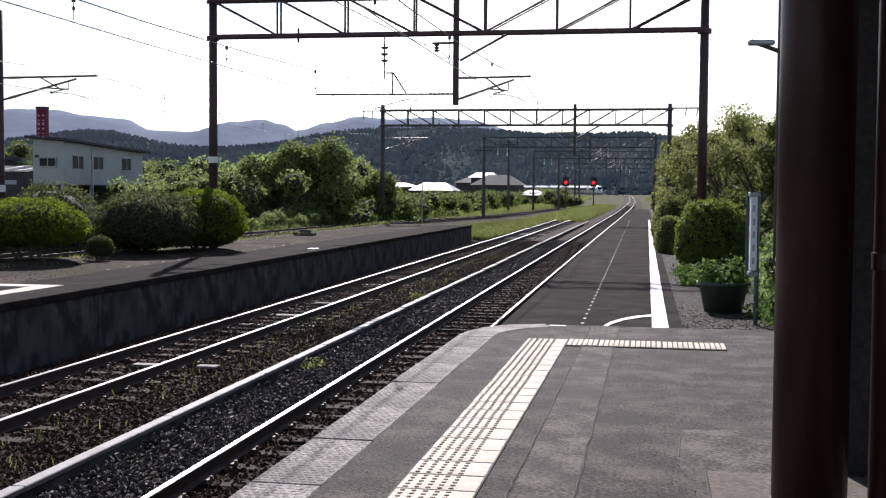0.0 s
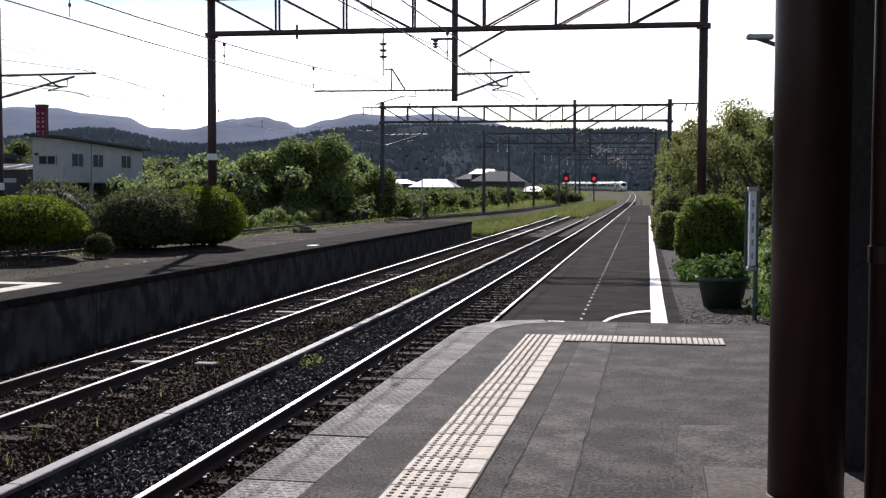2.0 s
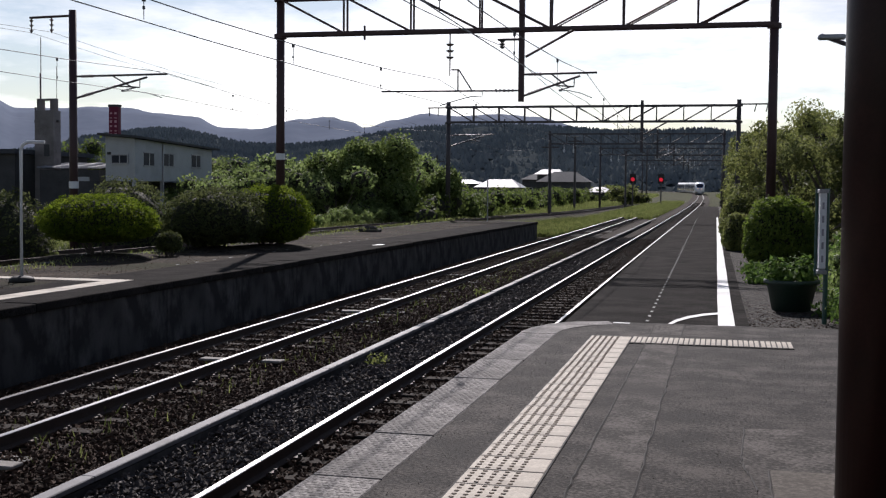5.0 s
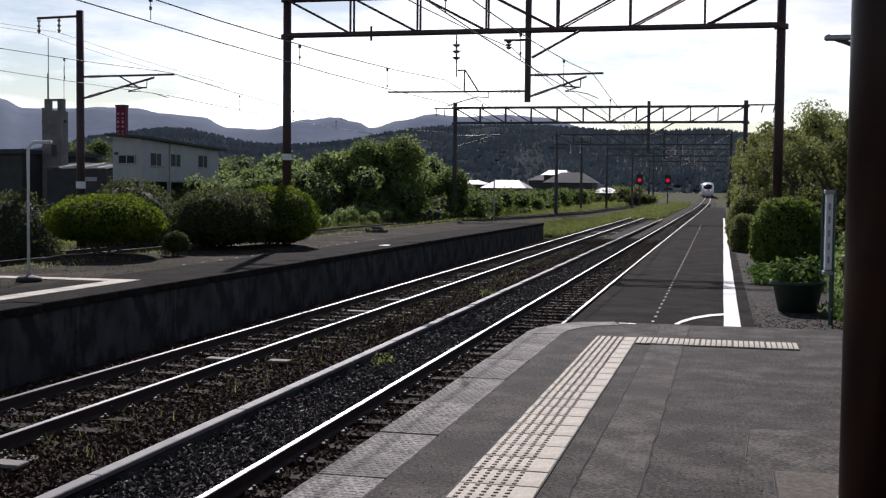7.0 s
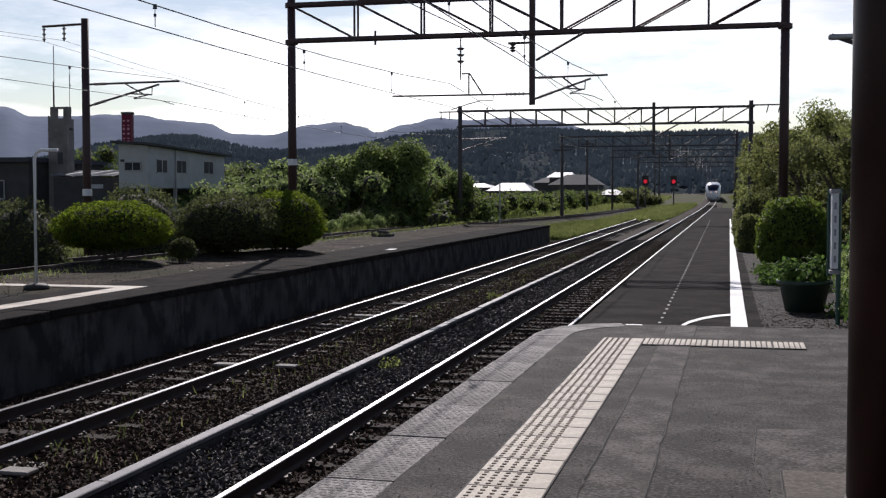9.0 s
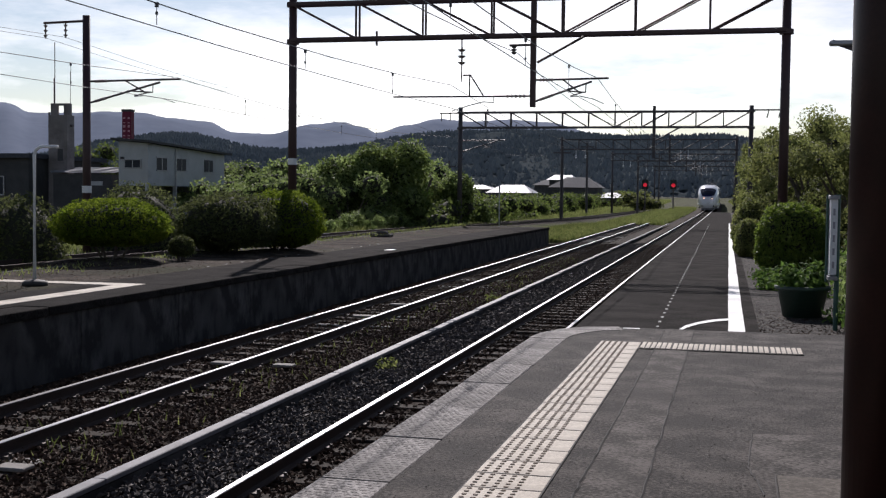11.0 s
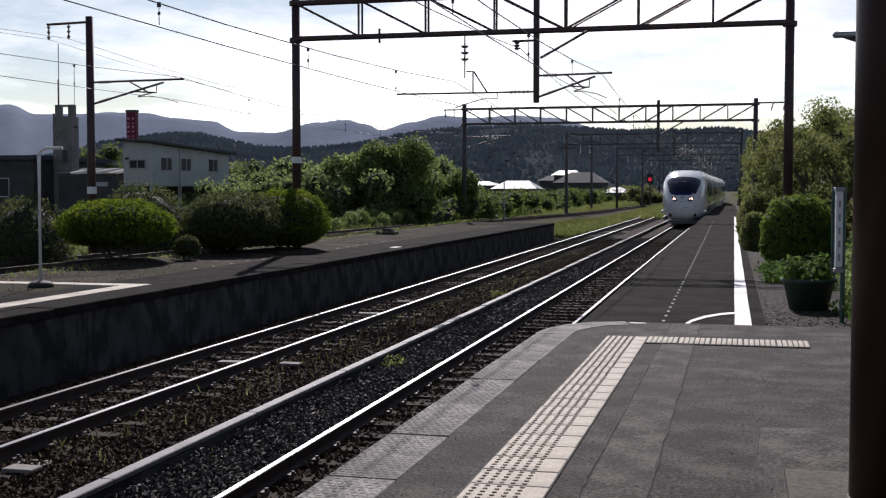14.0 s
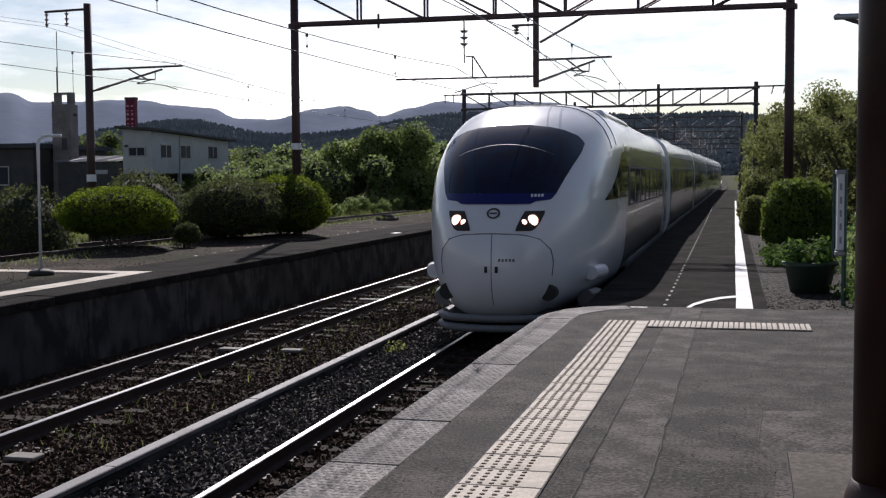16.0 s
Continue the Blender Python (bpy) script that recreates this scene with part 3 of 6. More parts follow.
# edge slabs
me = bpy.data.meshes.new("edge_slab")
bm = boxes((-0.185, 0.185, -0.522, 0.522, -0.16, 0.004), bevel=0.008)
for i in range(7):
    for j in range(21):
        x, y = -0.150 + 0.048 * i + (0.012 if j % 2 else -0.012), -0.48 + 0.048 * j
        q = [bm.verts.new((x + a * 0.019, y + b * 0.015, 0.0035)) for a, b in ((1, 0), (0, 1), (-1, 0), (0, -1))]
        u = [bm.verts.new((x + a * 0.013, y + b * 0.009, 0.0060)) for a, b in ((1, 0), (0, 1), (-1, 0), (0, -1))]
        bm.faces.new(u)
        for c in range(4):
            bm.faces.new((q[c], q[(c + 1) % 4], u[(c + 1) % 4], u[c]))
bm.to_mesh(me)
bm.free()
me.materials.append(EDGE_SLAB)
rng = random.Random(5)
for k in range(15):
    y = -3.48 + 1.05 * k
    if y > 11.3:
        break
    ob = new("edge_slab", me)
    ob.matrix_basis = pose(-1.808 + rng.uniform(-0.004, 0.004), y, rng.uniform(-0.003, 0.003), 0, 0, rng.uniform(-0.25, 0.25))
    ob.parent = plat
outer = [(-1.995, 11.575), (-1.95, 12.0), (-1.82, 12.42), (-1.58, 12.74), (-1.22, 12.87)]
inner = [(-1.625, 11.575), (-1.60, 11.9), (-1.50, 12.2), (-1.34, 12.45), (-1.14, 12.58)]
for k in range(4):
    bm = bmesh.new()
    ring = [outer[k], outer[k + 1], inner[k + 1], inner[k]]
    hi = [bm.verts.new((x, y, 0.005)) for x, y in ring]
    lo = [bm.verts.new((x, y, -0.16)) for x, y in ring]
    bm.faces.new(hi)
    bm.faces.new(lo[::-1])
    for j in range(4):
        bm.faces.new((hi[j], lo[j], lo[(j + 1) % 4], hi[(j + 1) % 4]))
    bmesh.ops.recalc_face_normals(bm, faces=bm.faces)
    part("edge_slab", bm, EDGE_SLAB, plat)
part("retaining_wall", boxes((-1.85, -1.2, 11.9, 12.55, -1.2, -0.165)), CONCRETE_DARK, plat)

# tactile paving: warning tiles with five by five studs and a guide bar, then a cross arm
bm = boxes((-0.195, 0.195, -0.1445, 0.1445, -0.02, 0.008), bevel=0.003)
box(bm, 0.150, 0.172, -0.14, 0.14, 0.006, 0.0084)
for i in range(5):
    for j in range(5):
        x, y = -0.155 + 0.056 * i, -0.115 + 0.0575 * j
        rod(bm, (x, y, 0.008), (x, y, 0.0130), 0.0150, 0.0105, seg=6)
# studs take the browner colour that paints their shaded sides
for fc in bm.faces:
    fc.material_index = int(fc.calc_center_median().z > 0.0085)
stud = bpy.data.meshes.new("tactile_tile")
bm.to_mesh(stud)
bm.free()
stud.materials.append(TACTILE)
stud.materials.append(STUD)
bm = boxes((-0.147, 0.147, -0.235, 0.235, -0.02, 0.008), bevel=0.003)
for i in range(6):
    box(bm, -0.140 + 0.0485 * i, -0.1045 + 0.0485 * i, -0.225, 0.225, 0.008, 0.0140)
for fc in bm.faces:
    fc.material_index = int(fc.calc_center_median().z > 0.0085)
bar = bpy.data.meshes.new("guide_tile")
bm.to_mesh(bar)
bm.free()
bar.materials.append(GROUT)
bar.materials.append(TACTILE)
strip_bed = boxes((-1.262, -0.858, -3, 11.512, -0.02, 0.0068))
part("tactile_bed", strip_bed, GROUT, plat)
part("tactile_bed", boxes((-0.853, 0.525, 11.03, 11.515, -0.02, 0.0068)), GROUT, plat)
for k in range(47):
    y = 11.36 - 0.303 * k
    ob = new("tactile_tile", stud)
    ob.matrix_basis = pose(-1.06 + rng.uniform(-0.002, 0.002), y, rng.uniform(0.0002, 0.0016), 0, 0, rng.uniform(-0.3, 0.3))
    ob.parent = plat
for k in range(5):
    x = -0.725 + 0.2995 * k
    ob = new("guide_tile", bar)
    ob.matrix_basis = pose(x + 0.02, 11.272, rng.uniform(0.0002, 0.001))
    ob.parent = plat
part("step_line", boxes((-1.16, -0.98, 12.74, 12.80, 0, 0.004)), WHITE_PAINT, plat, "short white painted dash")

stones("loose_grit", "fine loose grit lying on the worn asphalt", "grit", GRIT, 33, 7000, -1.58, 2.0, 3.6, 9.2, 0.0010, 0.001, 0.0020, 0.0055, 1.25, 0.0)

# ---- lower platform beyond the step ----
low_plat = thing("lower_platform", "lower asphalt platform running on beside the track", "platform", kind="structure")
L0, L1 = 12.6, 112.0
v, f = [], []
yy = [L0 + (L1 - L0) * k / 24 for k in range(25)]
for i, y in enumerate(yy):
    e = -1.77 + bend(y)
    w = 0.35 + 0.0042 * y + 0.10
    q = rise(y)
    v += [(e, y, -1.2 + q), (e, y, LOW + q), (w, y, LOW - 0.004 + q), (w, y, -1.2 + q)]
    if i:
        f += [(4 * i - 4 + j, 4 * i + j, 4 * i + 1 + j, 4 * i - 3 + j) for j in range(3)]
f += [(0, 1, 2, 3), (4 * 24 + 3, 4 * 24 + 2, 4 * 24 + 1, 4 * 24)]
mesh_of("deck", v, f, ASPHALT_OLD, low_plat, "old dark asphalt")


def band(name, x0, x1, ys, z, material, parent, label=""):
    v, f = [], []
    for i, y in enumerate(ys):
        v += [(x0(y), y, z + rise(y)), (x1(y), y, z + rise(y))]
        if i:
            f.append((2 * i - 2, 2 * i - 1, 2 * i + 1, 2 * i))
    return mesh_of(name, v, f, material, parent, label)


band("white_line", lambda y: 0.03 + 0.0068 * y + 0.004 * math.sin(y * 0.9), lambda y: 0.27 + 0.0045 * y + 0.004 * math.sin(y * 1.3 + 1), [13.75 + 2.2 * k for k in range(27)], LOW + 0.004, WHITE_PAINT, low_plat, "broad white painted line along the platform")
pts = [(-0.47, 14.75), (-0.40, 15.2), (-0.25, 15.7), (-0.05, 16.1), (0.14, 16.3)]
bm = bmesh.new()
a = [bm.verts.new((x, y, LOW + 0.006 + rise(y))) for x, y in pts]
b = [bm.verts.new((x + 0.02, y - 0.25, LOW + 0.006 + rise(y))) for x, y in pts]
for k in range(4):
    bm.faces.new((a[k], b[k], b[k + 1], a[k + 1]))
part("curved_line", bm, WHITE_PAINT, low_plat, "curved white painted line")
dash = bpy.data.meshes.new("dash")
bm = boxes((-0.018, 0.018, -0.07, 0.07, 0, 0.003))
bm.to_mesh(dash)
bm.free()
dash.materials.append(PAINT_WORN)
for k in range(90):
    y = 14.4 + 0.60 * k
    ob = new("dash", dash)
    ob.matrix_basis = pose(-0.745 + 0.003 * (y - 15), y, LOW + 0.003 + rise(y))
    ob.parent = low_plat
part("drain_joint", boxes((-1.75, -1.40, 12.9, 13.2, LOW, LOW + 0.016)), CONCRETE, low_plat)


# gravel verge right of the platform
band("gravel_verge", lambda y: 0.36 + 0.0045 * y, lambda y: 12.0, [12.9 + 4 * k for k in range(26)], LOW - 0.012, GRAVEL, None)
stones("gravel", "loose dark gravel beside the painted line", "gravel", STONE, 31, 11000, 0.47, 2.37, 12.9, 15, LOW - 0.008, 0.006, 0.012, 0.028, 1.4, 0.0)
tagged(bpy.data.objects["gravel_verge"], "dark gravel strip under the hedge", "gravel", kind="structure")

# ---- island platform ----
isl = thing("island_platform", "old island platform with a stained concrete wall", "platform", kind="structure")
IS_TOP = -0.09
me = bpy.data.meshes.new("wall_panel")
bm = boxes((-0.28, 0.0, -1.49, 1.49, -1.15, -0.12), bevel=0.008)
bm.to_mesh(me)
bm.free()
me.materials.append(CONCRETE_DARK)
cop = bpy.data.meshes.new("coping")
bm = boxes((-0.42, 0.05, -0.995, 0.995, -0.12, 0.0), bevel=0.01)
bm.to_mesh(cop)
bm.free()
cop.materials.append(ASPHALT_OLD)
rng = random.Random(21)
for k in range(22):
    ob = new("wall_panel", me)
    ob.matrix_basis = pose(-8.60 + rng.uniform(-0.008, 0.008), -5 + 3 * k - 0.02, IS_TOP)
    ob.parent = isl
for k in range(33):
    ob = new("coping", cop)
    ob.matrix_basis = pose(-8.60 + rng.uniform(-0.008, 0.008), -5.4 + 2 * k, IS_TOP + rng.uniform(-0.006, 0.006))
    ob.parent = isl
part("deck", boxes((-13.0, -9.02, -8, 59.6, -1.2, IS_TOP - 0.004)), EARTH, isl, "dusty asphalt and earth surface")
part("paved_strip", boxes((-10.2, -9.02, -8, 59.5, IS_TOP - 0.05, IS_TOP)), ASPHALT_OLD, isl, "worn asphalt strip")
bm = boxes((-9.62, -9.25, -8, 17.6, IS_TOP, IS_TOP + 0.006), (-13.0, -9.621, 17.2, 17.6, IS_TOP - 0.001, IS_TOP + 0.006))
part("tactile_line", bm, TACTILE, isl, "cream tactile strip")
part("white_mark", boxes((-9.12, -8.90, 31.2, 31.7, IS_TOP, IS_TOP + 0.008)), WHITE_PAINT, isl, "small white painted mark")
for k in range(16):
    ob = new("dash", dash)
    ob.matrix_basis = pose(-10.35 - 0.005 * k, 21.5 + 0.9 * k, IS_TOP + 0.002)
    ob.parent = isl
stones("deck_gravel", "scattered dark grit on the earth of the island platform", "gravel", STONE, 32, 4500, -12.95, -10.25, 14.0, 45, IS_TOP - 0.004, 0.003, 0.008, 0.022, 1.0, 0.0)
for k, (x, y, r, h) in enumerate(((-12.9, 23.0, 1.5, 0.10), (-12.1, 27.2, 1.5, 0.09), (-11.3, 28.9, 1.3, 0.09))):
    bm = lathe([(0.01, h), (r * 0.35, h * 0.92), (r * 0.7, h * 0.5), (r, -0.02)], 26)
    for q in bm.verts:
        q.co = Vector((x + q.co.x * (1 + 0.15 * noise.noise(q.co + Vector((k, 0, 0)))), y + q.co.y * 1.1, IS_TOP - 0.003 + q.co.z))
    part("earth_mound", bm, EARTH, isl, "low mound of bare earth under a bush", True)
part("end_wall", boxes((-13.0, -8.62, 59.6, 59.85, -1.2, IS_TOP)), CONCRETE_DARK, isl)
part("rear_wall", boxes((-13.2, -13.0, -8, 59.85, -1.2, IS_TOP)), CONCRETE_DARK, isl)


# ---- overhead line portals ----
def portal(y, xl, xr, zb, zt, post_top, bottoms, panels, drop, drop_low, r, label, rich=False):
    p = thing("catenary_portal", label, "portal", "overhead line portals")
    m = STEEL_RED if rich else STEEL_DARK
    for x, b in ((xl, bottoms[0]), (xr, bottoms[1])):
        post = part("post", rods(((x, y, b), (x, y, post_top), r * 1.08, r * 0.92), seg=14), m, p, "", True)
        part("collar", rods(((x, y, zb - 0.10), (x, y, zb + 0.02), r * 1.5), seg=12), m, post)
        part("collar", rods(((x, y, zt - 0.06), (x, y, zt + 0.06), r * 1.5), seg=12), m, post)
        part("footing", boxes((x - 0.3, x + 0.3, y - 0.3, y + 0.3, b - 0.5, b + 0.08), bevel=0.03), CONCRETE_DARK, post)
    c = r * 0.42
    for z in (zb, zt):
        for e in (-0.16, 0.16):
            part("chord", boxes((xl, xr, y + e - c / 2, y + e + c / 2, z - c, z + c), bevel=0.006), m, p)
    w = (xr - xl) / panels
    for k in range(1, panels):
        x = xl + w * k
        part("strut", rods(((x, y - 0.16, zb), (x, y - 0.16, zt), c * 0.62), ((x, y + 0.16, zb), (x, y + 0.16, zt), c * 0.62), seg=6), m, p)
    for k in range(panels):
        a, b = xl + w * k, xl + w * (k + 1)
        if k >= panels / 2:
            a, b = b, a
        part("brace", rods(((a, y - 0.16, zt), (b, y - 0.16, zb), c * 0.62), ((a, y + 0.16, zt), (b, y + 0.16, zb), c * 0.45), seg=6), m, p)
    part("drop_post", boxes((drop - r * 0.62, drop + r * 0.62, y - r * 0.62, y + r * 0.62, drop_low, zt + 0.3), bevel=0.01), m, p)
    part("knee_brace", rods(((drop + 0.1, y, zb - 0.70), (drop + 1.4, y, zb), c * 0.7), seg=6), m, p)
    return p


def insulator(bm, p, q, discs=4, r=0.07):
    p, q = Vector(p), Vector(q)
    rod(bm, p, q, 0.022)
    d = (q - p)
    for k in range(discs):
        a = p + d * (k + 0.5) / discs
        rod(bm, a - d.normalized() * 0.025, a + d.normalized() * 0.025, r, r * 0.55, seg=10)


def cantilever(x, y, zt, zl, reach, side, parent):
    """A hinged arm that holds the contact wire: top tube, strut, steady arm and two insulators."""
    s = side
    arm = part("cantilever", rods(((x, y, zt), (x + s * reach, y, zt + 0.03), 0.030), ((x, y, zl), (x + s * reach * 0.78, y, zt - 0.05), 0.030), seg=8), STEEL_DARK, parent, "dark steel bracket arm")
    bm = bmesh.new()
    insulator(bm, (x + s * 0.18, y, zt), (x + s * 0.55, y, zt + 0.005), 5, 0.05)
    part("insulator", bm, PORCELAIN, arm)
    bm = bmesh.new()
    k = (zt - 0.05 - zl) / (reach * 0.78)
    insulator(bm, (x + s * 0.18, y, zl + 0.18 * k), (x + s * 0.55, y, zl + 0.55 * k), 5, 0.05)
    part("insulator", bm, PORCELAIN, arm)
    a, b = x + s * reach * 0.42, x + s * reach * 0.70
    part("registration_arm", rods(((a, y, zt - 0.28), (b, y, zt - 0.33), 0.02), ((x + s * reach * 0.40, y, zt), (x + s * reach * 0.62, y, zt - 0.33), 0.02), ((b, y, zt - 0.33), (b + 0.01, y, zt - 0.12), 0.014), ((x + s * reach * 0.5, y, zt - 0.42), (x + s * reach * 0.66, y, zt - 0.33), 0.018), seg=6), STEEL_DARK, arm)
    e = x + s * reach * 0.94
    part("steady_arm", tube([(x + s * reach * 0.5, y, zt - 0.44), (x + s * reach * 0.62, y, zt - 0.42), (x + s * reach * 0.8, y, zt - 0.50), (e, y, zt - 0.62)], 0.013), GALV, arm)
    return arm


p1 = portal(30.0, -11.40, 1.5, 5.62, 6.58, 7.3, (IS_TOP - 0.1, LOW - 0.1), 7, -4.79, 3.77, 0.115, "red-brown steel portal spanning both tracks over the platforms", True)
cantilever(-4.79, 30.0, 4.47, 3.90, 1.95, 1, p1)
far_arm = part("pull_off_bar", rods(((-4.85, 30, 4.06), (-8.55, 30, 4.07), 0.026), seg=8), STEEL_DARK, p1, "long dark steel registration bar")
bm = bmesh.new()
insulator(bm, (-5.5, 30, 4.06), (-4.95, 30, 4.06), 5, 0.05)
part("insulator", bm, PORCELAIN, far_arm)
part("steady_arm", tube([(-5.82, 30, 4.06), (-5.82, 30, 3.9), (-6.1, 30, 3.92), (-6.5, 30, 3.82), (-6.95, 30, 3.68)], 0.014), GALV, far_arm)
part("stay", rods(((-6.65, 30, 4.62), (-6.45, 30, 4.62), 0.022), ((-6.47, 30, 4.62), (-6.47, 30, 4.08), 0.02), ((-6.45, 30, 4.62), (-6.1, 30, 4.08), 0.02), seg=6), STEEL_DARK, far_arm)
bm = bmesh.new()
insulator(bm, (-6.69, 30, 5.35), (-6.69, 30, 4.85), 3, 0.11)
rod(bm, (-6.69, 30, 5.62), (-6.69, 30, 4.45), 0.018)
part("hanging_insulator", bm, PORCELAIN, p1, "stack of brown discs hanging from the beam")
bm = bmesh.new()
rod(bm, (-5.42, 30, 5.38), (-4.79, 30, 5.38), 0.035)
insulator(bm, (-5.3, 30, 5.36), (-5.3, 30, 5.14), 3, 0.08)
part("feeder_bracket", bm, STEEL_DARK, p1)
part("bolt_stub", rods(((-8.98, 29.85, 5.42), (-8.98, 29.85, 5.80), 0.03), seg=6), STEEL_RED, p1)
part("number_plate_band", rods(((-11.40, 30, 2.25), (-11.40, 30, 2.42), 0.128), seg=14), SIGN_WHITE, p1, "pale plate strapped round the post")

p2 = portal(64.0, -14.3, 1.51, 5.32, 6.16, 6.46, (IS_TOP - 0.2, LOW - 0.1), 11, -3.57, 3.64, 0.13, "dark steel lattice portal standing beyond the island platform")
part("side_arm", rods(((-15.5, 64, 6.14), (-14.3, 64, 6.14), 0.04), ((-15.4, 64, 6.14), (-15.4, 64, 5.7), 0.03), ((-14.9, 64, 6.14), (-14.9, 64, 5.7), 0.03), seg=6), STEEL_DARK, p2)
part("side_arm", rods(((1.5, 64, 6.22), (3.15, 64, 6.22), 0.04), ((2.4, 64, 6.2), (2.3, 64, 5.8), 0.03), ((3.0, 64, 6.2), (2.9, 64, 5.8), 0.03), seg=6), STEEL_DARK, p2)
cantilever(-14.3, 64.0, 4.6, 3.95, 2.6, 1, p2)
for y, xl, xr, zb, zt, arms in ((98.0, -13.1, 1.2, 5.55, 6.38, True), (132.0, -11.9, 1.6, 5.75, 6.5, True), (166.0, -11.4, 1.9, 6.1, 6.8, False), (200.0, -10.9, 2.2, 6.3, 7.0, False)):
    q = rise(y)
    mid = -5.0 + bend(y)
    p = portal(y, xl, xr, zb, zt, zt + 0.25, (RAIL + q, RAIL + q), 10, mid, 3.9 + q, 0.12, "dark steel lattice portal far along the line")
    for x in (xl + 1.2, xl + 2.0, mid + 0.9, mid + 1.5):
        bm = bmesh.new()
        insulator(bm, (x, y, zb - 0.75), (x, y, zb - 0.45), 2, 0.10)
        rod(bm, (x, y, zb - 0.45), (x, y, zb), 0.02)
        part("insulator", bm, SIGN_WHITE, p, "pale hanging insulator")
    if arms:
        cantilever(mid, y, 4.6 + q, 3.95 + q, 1.9, 1, p)


def line_mast(x, y, base, top, label, arm=2.8):
    m = thing("catenary_mast", label, "mast", "overhead line masts")
    post = part("post", rods(((x, y, base), (x, y, top), 0.125, 0.105), seg=14), STEEL_RED, m, "", True)
    part("plate", rods(((x, y, 1.42), (x, y, 1.62), 0.135), seg=14), SIGN_WHITE, post, "pale strapped plate")
    part("top_arm", rods(((x, y, top - 0.15), (x - 1.35, y, top - 0.18), 0.035), seg=8), STEEL_RED, m)
    for k in (0.66, 1.3):
        bm = bmesh.new()
        insulator(bm, (x - k, y, top - 0.2), (x - k, y, top - 0.62), 3, 0.06)
        part("insulator", bm, PORCELAIN, m)
    cantilever(x + 0.1, y, 4.59, 3.98, arm, 1, m)


line_mast(-17.63, 30, -1.2, 6.45, "red-brown steel mast behind the island platform")

# wires: contact wire, messenger with droppers, feeders
def wire_run(name, label, spans, x, z, sag, r, droppers=None, follow=True):
    w = thing(name, label, "wire", "overhead wires")
    pts = []
    for a, b in zip(spans, spans[1:]):
        for k in range(8):
            u = k / 8
            y = a + (b - a) * u
            pts.append((x + (bend(y) if follow else 0), y, z + rise(y) - sag * 4 * u * (1 - u)))
    part("wire", tube(pts, r, 5), WIRE, w)
    if droppers:
        d = bmesh.new()
        for a, b in zip(spans, spans[1:]):
            if a > 60:
                break
            for k in range(1, 7):
                u = k / 7
                y = a + (b - a) * u
                xx = x + (bend(y) if follow else 0)
                rod(d, (xx, y, droppers - 0.15 * 4 * u * (1 - u)), (xx, y, z - sag * 4 * u * (1 - u)), 0.006, seg=4)
                rod(d, (xx, y, z - sag * 4 * u * (1 - u) - 0.03), (xx, y, z - sag * 4 * u * (1 - u) + 0.03), 0.026, seg=6)
                rod(d, (xx, y, droppers - 0.02), (xx, y, droppers + 0.02), 0.018, seg=6)
        tagged(part("dropper", d, WIRE, w), kind="stuff")
    return w


SP = [-8, 30, 64, 98, 132, 166, 200, 240]
wire_run("contact_wire", "thin contact wire over the main track", SP, -3.22, 3.72, 0.17, 0.008)
wire_run("messenger_wire", "sagging messenger wire over the main track with droppers", SP, -3.22, 4.45, 0.52, 0.009, 3.72)
wire_run("contact_wire", "thin contact wire over the second track", SP, -7.08, 3.72, 0.19, 0.008)
wire_run("messenger_wire", "sagging messenger wire over the second track with droppers", SP, -7.08, 4.32, 0.50, 0.009, 3.72)
wire_run("contact_wire", "thin contact wire over the rear track", SP[:5], -14.95, 3.99, 0.15, 0.008, follow=False)
wire_run("messenger_wire", "sagging messenger wire over the rear track with droppers", SP[:5], -14.85, 4.62, 0.42, 0.009, 4.0, follow=False)
wire_run("feeder_wire", "feeder wire hung from the portal bracket", SP, -5.3, 5.12, 0.5, 0.010)
wire_run("feeder_wire", "feeder wire carried on the mast top", SP[:5], -18.3, 5.8, 0.5, 0.006, follow=False)
wire_run("feeder_wire", "feeder wire carried on the mast top", SP[:5], -18.95, 5.8, 0.5, 0.006, follow=False)


